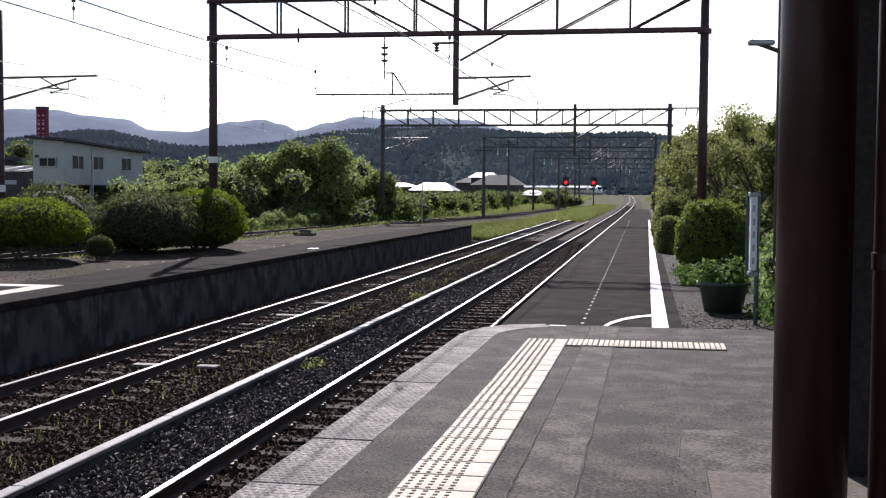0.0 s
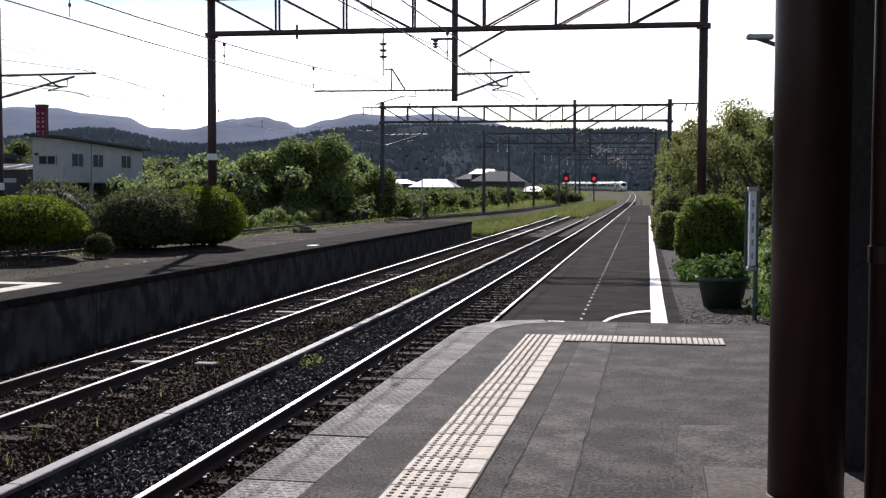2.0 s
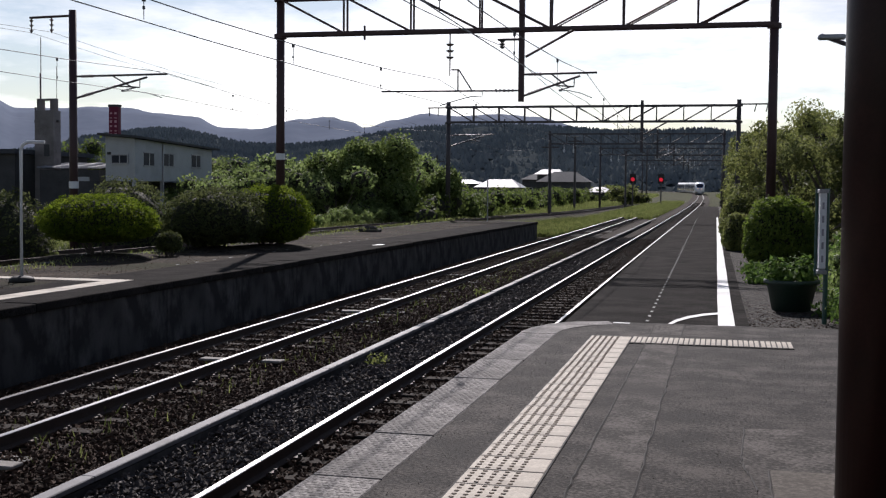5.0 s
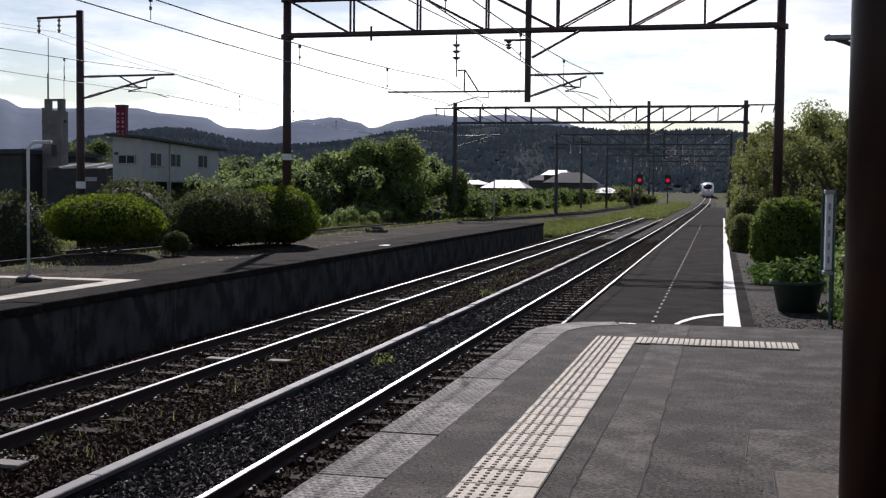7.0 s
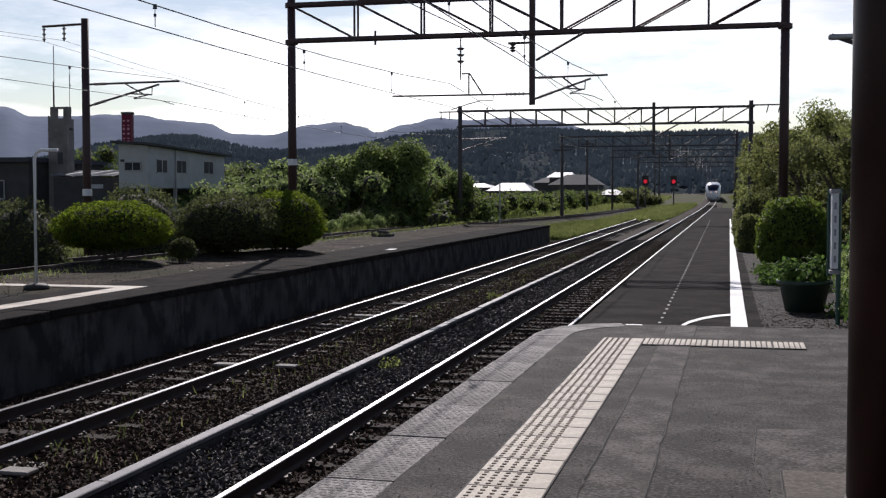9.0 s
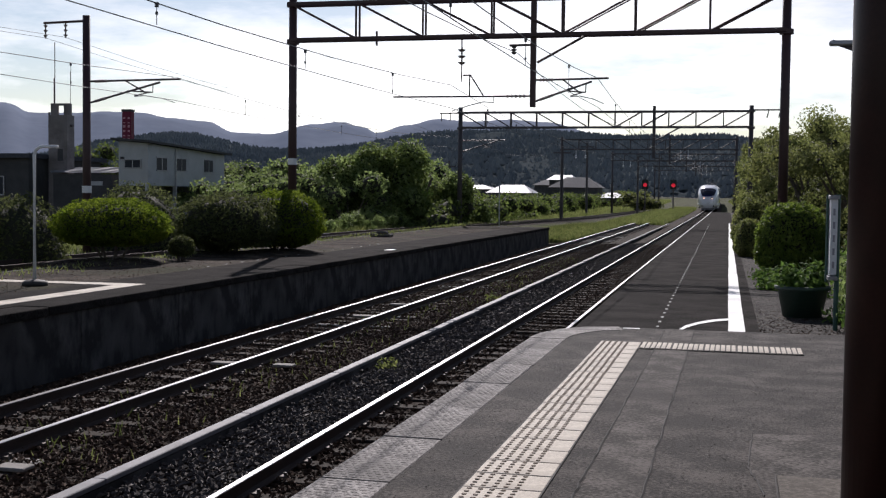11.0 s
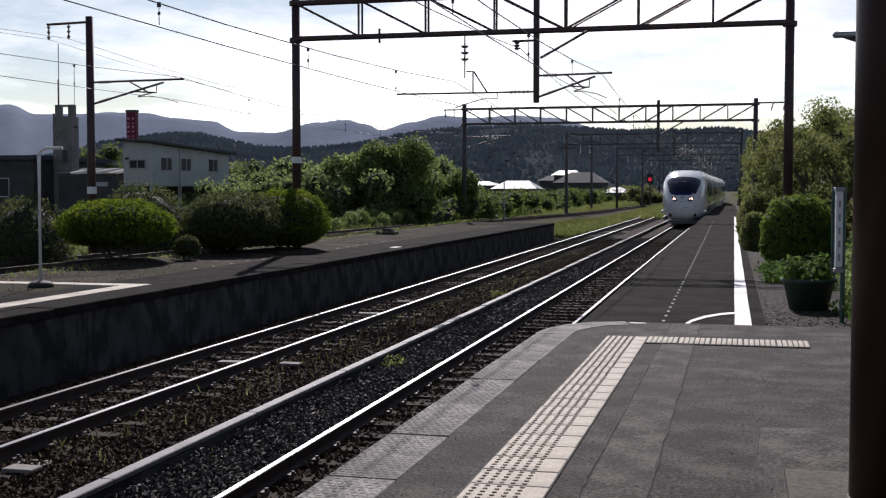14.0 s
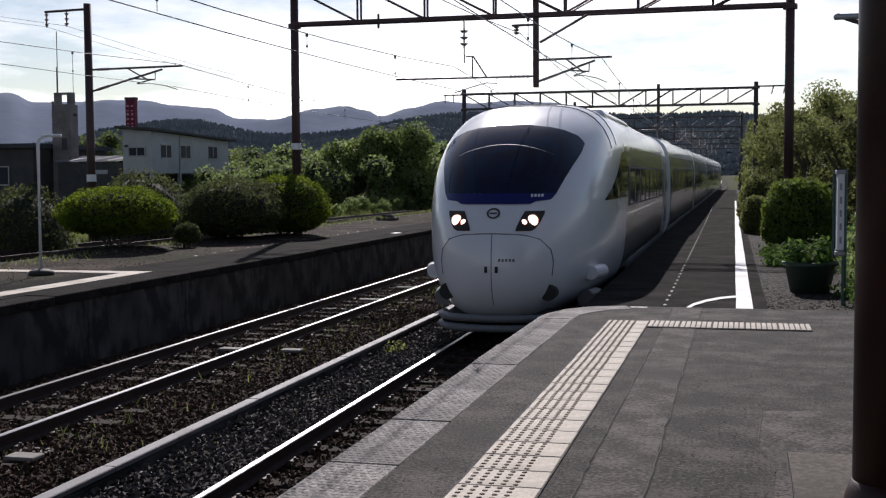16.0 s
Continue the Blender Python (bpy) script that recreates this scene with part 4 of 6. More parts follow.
# ---- greenery ----
def bush(label, at, rx, ry, h, leaf, count, size, seed, stem=0.0, group="clipped bushes", rag=0.05, square=2.3):
    """A clipped bush: stems, a near-black core for its inner shade and a close skin of small leaves on a rounded,
    slightly uneven form.
    """
    b = thing("bush", label, "bush", group, at=at)
    rng = np.random.default_rng(seed)
    half = (h - stem) / 2

    def form(d, k):
        q = 1 / (abs(d[0]) ** square + abs(d[1]) ** square + abs(d[2]) ** square) ** (1 / square)
        lump = 1 + rag * 1.6 * noise.noise(Vector((d[0] * 2.2 + seed, d[1] * 2.2, d[2] * 2.2))) + rag * noise.noise(Vector((d[0] * 6 + seed, d[1] * 6, d[2] * 6)))
        return d[0] * q * rx * lump * k, d[1] * q * ry * lump * k, stem + half * 0.72 + d[2] * q * half * (1.28 if d[2] > 0 else 0.72) * lump * k

    for k in range(7):
        bm = bmesh.new()
        a = 6.283 * k / 7
        rod(bm, (0.12 * rx * math.cos(a), 0.12 * ry * math.sin(a), -0.12), (rx * 0.5 * math.cos(a), ry * 0.5 * math.sin(a), stem + half * 0.8), 0.035 * min(1, h), 0.015, seg=6)
        part("stem", bm, BARK, b)
    # solid core stops light from passing through and is coloured as shade
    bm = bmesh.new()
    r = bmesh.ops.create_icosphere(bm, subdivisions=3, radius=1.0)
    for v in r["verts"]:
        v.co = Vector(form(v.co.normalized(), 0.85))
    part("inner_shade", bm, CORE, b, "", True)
    d = rng.normal(size=(count, 3))
    d /= np.linalg.norm(d, axis=1)[:, None]
    kk = 1 - 0.16 * rng.random(count) ** 1.5 + np.abs(rng.normal(0, 0.022, count))
    c = np.array([form(q, k) for q, k in zip(d, kk)])
    nrm = d * np.array([1 / rx, 1 / ry, 1 / half]) * min(rx, half) + rng.normal(0, 0.8, (count, 3))
    nrm /= np.linalg.norm(nrm, axis=1)[:, None]
    t = np.cross(nrm, rng.normal(size=(count, 3)))
    t /= np.linalg.norm(t, axis=1)[:, None]
    u = np.cross(nrm, t)
    sz = size * (0.6 + 0.8 * rng.random(count))[:, None]
    v = np.stack([c - t * sz, c - u * sz * 0.5 - nrm * sz * 0.2, c + t * sz, c + u * sz * 0.5 - nrm * sz * 0.2], 1).reshape(-1, 3)
    i = np.arange(count)[:, None] * 4
    tagged(mesh_of("foliage", v, np.concatenate([i + [0, 1, 2], i + [0, 2, 3]]), leaf, b), kind="stuff")
    return b


Z0 = IS_TOP
bush("bright green clipped dome bush on the island platform", (-12.9, 23.0, Z0 + 0.06), 1.22, 1.15, 1.32, LEAF_BOX, 16000, 0.034, 1, stem=0.30)
bush("small round dark bush between larger ones", (-11.9, 24.3, Z0), 0.28, 0.28, 0.55, LEAF_DULL, 2000, 0.03, 2, stem=0.10)
bush("loose dull green bush on the island platform", (-12.1, 27.2, Z0), 1.25, 1.2, 1.52, LEAF_DULL, 9000, 0.045, 3, stem=0.14, rag=0.12)
bush("dense green rounded bush beside the portal post", (-11.3, 28.9, Z0), 1.12, 1.0, 1.62, LEAF_BOX, 11000, 0.038, 4, stem=0.14, rag=0.07)
bush("dark green bush beyond the island lamp", (-16.6, 25.0, -1.1), 1.25, 1.1, 2.35, LEAF_DULL, 6000, 0.05, 5, rag=0.1)
bush("dark green bush behind the bright dome", (-16.6, 31.0, -1.1), 1.5, 1.1, 2.75, LEAF_DULL, 7000, 0.05, 6, rag=0.1)

# right side: clipped bushes beside the platform
bush("large dark clipped bush beside the platform", (1.55, 27.0, LOW - 0.02), 0.72, 0.8, 1.56, LEAF_HEDGE, 14000, 0.042, 11, rag=0.07, square=3.4)
bush("yellow-green clipped bush behind the larger one", (1.02, 40.0, LOW - 0.02), 0.62, 1.0, 1.72, LEAF_OLIVE, 7000, 0.045, 12, rag=0.08)
bush("low clipped bush at the platform edge", (0.82, 34.0, LOW - 0.02), 0.42, 0.6, 1.15, LEAF_OLIVE, 5000, 0.038, 13, rag=0.08)


def tree(label, at, trunk, lobes, leaf, count, size, seed, core=0.6, name="tree", group="trees", creeper=0):
    t = thing(name, label, "tree", group, at=at)
    rng = random.Random(seed)
    bm = bmesh.new()
    top = Vector((rng.uniform(-0.2, 0.2), rng.uniform(-0.2, 0.2), trunk))
    rod(bm, (0, 0, -0.3), top, 0.14, 0.09, seg=8)
    for x, y, z, a, b, c in lobes:
        mid = top.lerp(Vector((x, y, z)), 0.55) + Vector((0, 0, -0.15))
        rod(bm, top * 0.85, mid, 0.06, 0.04, seg=6)
        rod(bm, mid, (x, y, z + c * 0.3), 0.04, 0.015, seg=6)
    part("trunk", bm, BARK, t)
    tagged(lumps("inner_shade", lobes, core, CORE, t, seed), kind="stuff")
    foliage("crown", lobes, count, size, leaf, t, seed, shell=0.5, aspect=0.6)
    # paler leaves also put the sunlight on the crown's tips into colour
    if creeper:
        foliage("creeper", lobes, creeper, size, LEAF_VINE, t, seed + 500, "pale green creeper leaves that also stand for sunlit tips", shell=0.25)
    return t


# dark thicket beyond the island platform
for k, (x, y, w, h) in enumerate(((-22.6, 65.5, 2.5, 3.9), (-20.4, 63.6, 2.5, 5.4), (-18.3, 64.3, 2.5, 6.3), (-16.1, 66.2, 2.1, 4.9), (-25.6, 68.0, 2.8, 3.3), (-19.2, 69.3, 2.5, 6.0), (-15.9, 71.8, 1.9, 3.6), (-28.4, 71.8, 3.0, 3.0), (-30.9, 65.5, 2.5, 2.5))):
    lobes = ramble(40 + k, 17, -w * 0.7, w * 0.7, -w * 0.6, w * 0.6, 0.4, h * 0.80, w * 0.30, w * 0.50)
    tree("dark leafy thicket tree, its pale creepers doubling as sunlit tips", (x, y, -1.15), h * 0.4, lobes, LEAF_DARK, 7000, 0.11, 60 + k, core=0.45, creeper=8000)
for k in range(15):
    y = 64 + 8 * k
    h = 2.5
    lobes = ramble(90 + k, 12, -2.0, 2.0, -4.0, 4.0, 0.3, h * 0.72, 0.7, 1.15)
    tree("low dark bushes along the far side of the line", (-16.8 - 0.14 * k + random.uniform(-0.8, 0.8), y, -1.15 + rise(y)), h * 0.3, lobes, LEAF_DARK, 3200, 0.12, 120 + k, name="shrub")
for k in range(9):
    lobes = ramble(190 + k, 12, -2.2, 2.2, -2, 2, 0.3, 4.6, 0.8, 1.4)
    tree("pale green scrub in front of the houses", (-33.5 + 1.7 * k + random.uniform(-0.6, 0.6), 76 + 0.8 * k, -1.15), 1.2, lobes, LEAF_VINE, 3200, 0.13, 150 + k, name="shrub")
for k, (x, y, h) in enumerate(((-26.6, 62, 3.6), (-24.2, 61, 3.0), (-22.0, 63, 3.7), (-19.8, 61, 3.2), (-28.6, 64, 3.0))):
    lobes = ramble(260 + k, 13, -1.6, 1.6, -1.5, 1.5, 0.3, h, 0.5, 1.0)
    tree("sunlit shrub smothered in pale green creepers", (x, y, -1.15), 1.0, lobes, LEAF_VINE, 3600, 0.10, 270 + k, name="shrub")
for k in range(10):
    lobes = ramble(280 + k, 10, -0.9, 0.9, -0.6, 0.6, 0.1, 0.95, 0.22, 0.4)
    g = thing("creeper_mat", "pale green creepers spreading at the foot of the thicket", "creeper", "creepers", at=(rear_x(38.0 + 2.8 * k) - 2.4, 38.0 + 2.8 * k, -0.42))
    foliage("leaves", lobes, 2400, 0.055, LEAF_VINE, g, 290 + k, shell=0.8)

# trees and undergrowth on the right
for k, (x, y, h, w) in enumerate(((3.15, 25.0, 3.8, 0.9), (2.9, 29.0, 3.0, 1.2), (2.5, 34.0, 3.4, 1.3), (2.2, 40.0, 3.6, 1.3), (3.8, 36.0, 4.6, 1.6), (3.4, 46.0, 4.6, 1.8), (2.4, 55.0, 4.9, 1.6), (4.9, 52.0, 5.4, 2.0), (2.7, 66.0, 5.4, 1.8), (5.4, 64.0, 6.0, 2.4), (2.9, 78.0, 5.9, 2.0), (3.3, 92.0, 6.4, 2.2), (3.8, 108.0, 6.8, 2.4), (7.5, 84, 7.2, 3.0))):
    lobes = ramble(210 + k, 30, -w * 0.75, w * 0.75, -w * 0.9, w * 0.9, h * 0.12, h * 0.88, w * 0.20, w * 0.42)
    tree("olive green broadleaf tree beside the platform", (x, y, LOW - 0.1 + rise(y)), h * 0.5, lobes, LEAF_OLIVE, 11500, 0.043 if y < 45 else 0.07, 230 + k, core=0.22)
for k in range(10):
    lobes = ramble(310 + k, 9, -0.35, 0.5, -0.8, 0.8, 0.1, 1.0, 0.22, 0.42)
    y = 15.6 + 1.6 * k
    g = thing("undergrowth", "wild creeping undergrowth beside the gravel", "undergrowth", "undergrowth", at=(0.1 * y + 0.42, y, LOW - 0.1))
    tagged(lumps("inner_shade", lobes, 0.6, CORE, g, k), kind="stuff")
    foliage("creeper", lobes, 2800, 0.045, LEAF_VINE if k % 2 else LEAF_FRESH, g, 320 + k, shell=0.6)
for k, (x, y) in enumerate(((-11, 172), (-14, 178), (-13.5, 190), (-16, 205), (-19, 215), (-18, 225), (-19, 240), (-22, 250), (-25, 240), (5.5, 150), (6, 175), (7, 205), (6, 235))):
    lobes = ramble(700 + k, 9, -2.6, 2.6, -2, 2, 0.4, 2.2, 0.9, 1.4)
    tree("dark shrub beside the distant curve of the line", (x, y, -1.3 + rise(y)), 1.0, lobes, LEAF_DARK if k % 2 else LEAF_OLIVE, 2200, 0.16, 720 + k, name="shrub")

# grassy bank that carries the rear track behind the island platform
v, f = [], []
ys = [-8 + 3.0 * k for k in range(66)]
offs = (2.9, 2.2, 1.6, 0.0, -1.6, -3.0, -5.0, -8.0, -12.0, -17.0, -24.0)
for i, y in enumerate(ys):
    for o in offs:
        x = rear_x(y) + o
        foot = RAIL - 0.22 + rise(y)
        if o > 2.5:
            z = foot - 0.1
        elif o > 2.0:
            z = (foot + REAR_TOP) / 2 - 0.15
        elif o > -2.0:
            z = REAR_TOP - 0.19
        else:
            z = REAR_TOP - 0.19 + 0.14 * noise.noise(Vector((x * 0.4, y * 0.4, 3))) - (1.4 if o < -20 else 0.0)
        v.append((min(x, -13.26) if y < 60.5 else x, y, z))
    if i:
        n = len(offs)
        f += [((i - 1) * n + j, (i - 1) * n + j + 1, i * n + j + 1, i * n + j) for j in range(n - 1)]
tagged(mesh_of("grass_bank", v, f, GRASS_BED, None, "", True), "rough grassy bank behind the island platform", "grass bank", kind="structure")

# grass tufts


def tufts(name, label, n, fx, fy, z, height, width, seed):
    rng = np.random.default_rng(seed)
    x, y = fx(rng, n), fy(rng, n)
    x = x + np.array([bend(float(q)) for q in y])
    h = height * (0.5 + rng.random(n))
    a = rng.random(n) * 6.28
    lx, ly = rng.normal(0, 0.35, n) * h, rng.normal(0, 0.35, n) * h
    dx, dy = np.cos(a) * width, np.sin(a) * width
    zz = z + np.array([rise(float(q)) for q in y])
    v = np.stack([np.stack([x - dx, y - dy, zz], -1), np.stack([x + dx, y + dy, zz], -1), np.stack([x + lx, y + ly, zz + h], -1)], 1).reshape(-1, 3)
    f = np.arange(3 * n).reshape(-1, 3)
    return tagged(mesh_of(name, v, f, GRASS), label, "grass", kind="stuff")


tufts("grass", "sunlit grass growing between the distant tracks", 26000, lambda r, n: -8.6 + 3.2 * r.random(n), lambda r, n: 97 + 90 * r.random(n), RAIL - 0.22, 0.40, 0.05, 1)
tufts("grass", "yellow-green grass behind the second track", 34000, lambda r, n: -10.5 + 2.2 * r.random(n), lambda r, n: 61 + 110 * r.random(n) ** 1.3, RAIL - 0.22, 0.30, 0.035, 2)
tufts("grass", "grass and weeds between the rear track and the thicket", 26000, lambda r, n: -23 + 5.9 * r.random(n), lambda r, n: 24 + 62 * r.random(n), REAR_TOP - 0.36, 0.24, 0.025, 3)
tufts("grass", "grass on the slope below the rear track", 24000, lambda r, n: -12.6 + 2.6 * r.random(n), lambda r, n: 62 + 26 * r.random(n), RAIL - 0.10, 0.24, 0.025, 8)
tufts("grass", "pale grass along the far side of the rear track", 26000, lambda r, n: -16.6 + 3.2 * r.random(n), lambda r, n: 66 + 100 * r.random(n), REAR_TOP - 0.95, 0.45, 0.05, 9)
tufts("weeds", "small weeds growing in the ballast", 900, lambda r, n: -6.1 + 1.0 * r.normal(0, 0.5, n), lambda r, n: 6 + 40 * r.random(n), RAIL - 0.2, 0.12, 0.012, 4)
tufts("grass", "rough grass on the flat ground left of the distant line", 30000, lambda r, n: -34 + 20 * r.random(n), lambda r, n: 100 + 220 * r.random(n), -1.2, 0.6, 0.12, 5)
tufts("grass", "rough grass on the flat ground right of the distant line", 16000, lambda r, n: 0.9 + 9 * r.random(n), lambda r, n: 112 + 210 * r.random(n), -1.2, 0.6, 0.10, 6)
tufts("grass", "low grass along the rear of the island platform", 2200, lambda r, n: -13.0 + 0.9 * np.abs(r.normal(0, 0.5, n)), lambda r, n: 14 + 45 * r.random(n), IS_TOP - 0.01, 0.07, 0.012, 7)
for k, (x, y) in enumerate(((-4.55, 15.8), (-5.3, 27.5))):
    w = thing("weed", "green weed growing in the ballast", "weed", at=(x, y, RAIL - 0.2))
    foliage("leaves", [(0, 0, 0.12, 0.2, 0.3, 0.14)], 160, 0.035, LEAF_OLIVE, w, 400 + k, shell=0.9)


lean = thing("leaning_pole", "broken pole leaning in the thicket, wrapped in creepers", "pole")
part("pole", rods(((-17.2, 64, -0.5), (-15.9, 64, 2.5), 0.06)), BARK, lean)
foliage("creeper", [(-16.75, 64, 0.5, 0.42, 0.4, 0.7), (-16.3, 64, 1.6, 0.36, 0.4, 0.6)], 600, 0.07, LEAF_FRESH, lean, 910, shell=0.9)
mark = thing("marker_post", "thin pale marker post in the grass", "post", at=(-12.4, 66.0, -1.2))
part("post", rods(((0, 0, 0), (0, 0, 3.3), 0.04)), GALV, mark)
block = thing("stone_block", "low dark stone block lying on the island platform", "block", at=(-12.2, 41.5, IS_TOP))
part("slab", boxes((-0.42, 0.36, -0.25, 0.25, -0.02, 0.12), bevel=0.04), CONCRETE_DARK, block)
part("broken_piece", boxes((-0.20, 0.22, -0.18, 0.16, 0.10, 0.22), bevel=0.05), CONCRETE_DARK, block)


for k, (x, y, h) in enumerate(((-55.5, 92, 6.6), (-52.2, 94, 7.6), (-58.5, 95, 5.2), (-49.0, 96, 6.2))):
    lobes = ramble(830 + k, 12, -2.3, 2.3, -2, 2, 0.8, h * 0.85, 0.9, 1.5)
    tree("sunlit green tree behind the tower and workshop", (x, y, -1.2), h * 0.4, lobes, LEAF_DARK, 4200, 0.14, 840 + k)


# ---- hills ----
def ridge(name, label, dist, thick, marks, material, rough, seed, step=0.2, z0=-4.0):
    """A wooded ridge: heights in degrees over the horizon by bearing, at a distance."""
    b0, b1 = marks[0][0], marks[-1][0]
    n = int((b1 - b0) / step)
    v, f = [], []
    m = 9
    for i in range(n + 1):
        b = b0 + (b1 - b0) * i / n
        for (p, a), (q, c) in zip(marks, marks[1:]):
            if p <= b <= q:
                u = (b - p) / (q - p)
                u = u * u * (3 - 2 * u)
                e = a + (c - a) * u
        e += rough * (noise.noise(Vector((b * 3.0, seed, 0))) + 0.6 * noise.noise(Vector((b * 9.0, seed, 5))))
        top = 1.41 + dist * math.tan(radians(e))
        for j in range(m):
            u = j / (m - 1)
            d = dist - thick * (1 - u)
            h = z0 + (top - z0) * u ** 0.8 * (1 + (0.10 * noise.noise(Vector((b * 0.5, u * 3, seed))) if 0 < j < m - 1 else 0))
            v.append((d * math.sin(radians(b)), d * math.cos(radians(b)), h))
        v.append(((dist + thick) * math.sin(radians(b)), (dist + thick) * math.cos(radians(b)), z0))
        if i:
            k = m + 1
            f += [((i - 1) * k + j, i * k + j, i * k + j + 1, (i - 1) * k + j + 1) for j in range(m)]
    return tagged(mesh_of(name, v, f, material, smooth=True), label, "hill", kind="structure")


ridge("far_ridge", "mountain ridge on the horizon, tinted blue for haze", 3600, 900, [(-60, 3.2), (-48, 3.9), (-40, 3.3), (-36, 3.9), (-34.0, 4.12), (-32.9, 3.70), (-31, 3.75), (-29.6, 3.85), (-28, 3.85), (-26.5, 3.62), (-24.9, 3.52), (-23.6, 3.02), (-21.9, 2.98), (-19.8, 3.5), (-18.4, 3.62), (-17.4, 3.4), (-16.7, 3.12), (-15.3, 3.5), (-13.7, 3.84), (-12.2, 3.72), (-10.2, 3.84), (-8.4, 3.72), (-5.6, 3.1), (0, 2.4), (20, 2.0), (60, 2.4)], HILL_FAR, 0.03, 1.0)
near_marks = [(-60, 1.5), (-40, 1.4), (-34, 1.5), (-31.8, 1.8), (-30.2, 2.3), (-27.7, 2.70), (-26.7, 2.82), (-25.4, 2.80), (-24.0, 2.50), (-22.9, 2.25), (-21.9, 2.15), (-20.2, 2.15), (-18.6, 2.3), (-17.2, 2.5), (-15.8, 2.82), (-14.7, 2.98), (-13.5, 3.12), (-11.7, 3.18), (-10.3, 3.22), (-8.6, 3.24), (-7.0, 3.12), (-4.8, 2.98), (-2.1, 2.98), (0, 3.05), (3, 2.6), (10, 2.0), (60, 1.8)]
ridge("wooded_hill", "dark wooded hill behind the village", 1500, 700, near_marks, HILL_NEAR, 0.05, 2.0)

# conifers along the hill's skyline and flank
rng = np.random.default_rng(5)
N = 26000
bb = -38 + 46 * rng.random(N)
ee = np.interp(bb, [m[0] for m in near_marks], [m[1] for m in near_marks])
uu = np.where(rng.random(N) < 0.14, 1.0, rng.random(N) ** 0.7)
dd = 1500 - 700 * (1 - uu)
top = 1.41 + 1500 * np.tan(np.radians(ee))
hz = -4 + (top + 4) * uu ** 0.8 - 2.2
hh = 4.0 + 4.5 * rng.random(N) ** 2
ww = hh * np.where(uu == 1.0, 0.34, 0.40) * (0.7 + 0.6 * rng.random(N))
cx, cy = dd * np.sin(np.radians(bb)), dd * np.cos(np.radians(bb))
a0 = rng.random(N) * 6.28
V = [np.stack([cx, cy, hz + hh], -1)]
for k in range(5):
    V.append(np.stack([cx + ww * np.cos(a0 + k * 1.2566), cy + ww * np.sin(a0 + k * 1.2566), hz + hh * 0.25 * (0.6 + 0.8 * rng.random(N))], -1))
V = np.stack(V, 1).reshape(-1, 3)
F = (np.arange(N)[:, None, None] * 6 + np.array([(0, 1 + k, 1 + (k + 1) % 5) for k in range(5)])[None]).reshape(-1, 3)
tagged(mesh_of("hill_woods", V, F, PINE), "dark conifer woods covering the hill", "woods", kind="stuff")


# ---- buildings ----
def window(parent, x, y, z, w, h, face=(0, -1)):
    bm = boxes((x - w / 2, x + w / 2, y - 0.05, y + 0.05, z - h / 2, z + h / 2))
    win = part("window", bm, HOUSE_GLASS, parent, "dull dark pane")
    part("window_frame", boxes((x - w / 2 - 0.06, x + w / 2 + 0.06, y - 0.08, y - 0.02, z + h / 2, z + h / 2 + 0.06), (x - w / 2 - 0.06, x + w / 2 + 0.06, y - 0.10, y - 0.02, z - h / 2 - 0.07, z - h / 2), (x - w / 2 - 0.06, x - w / 2, y - 0.08, y - 0.02, z - h / 2, z + h / 2), (x + w / 2, x + w / 2 + 0.06, y - 0.08, y - 0.02, z - h / 2, z + h / 2), (x - 0.02, x + 0.02, y - 0.075, y - 0.051, z - h / 2, z + h / 2)), GALV, win)
    return win


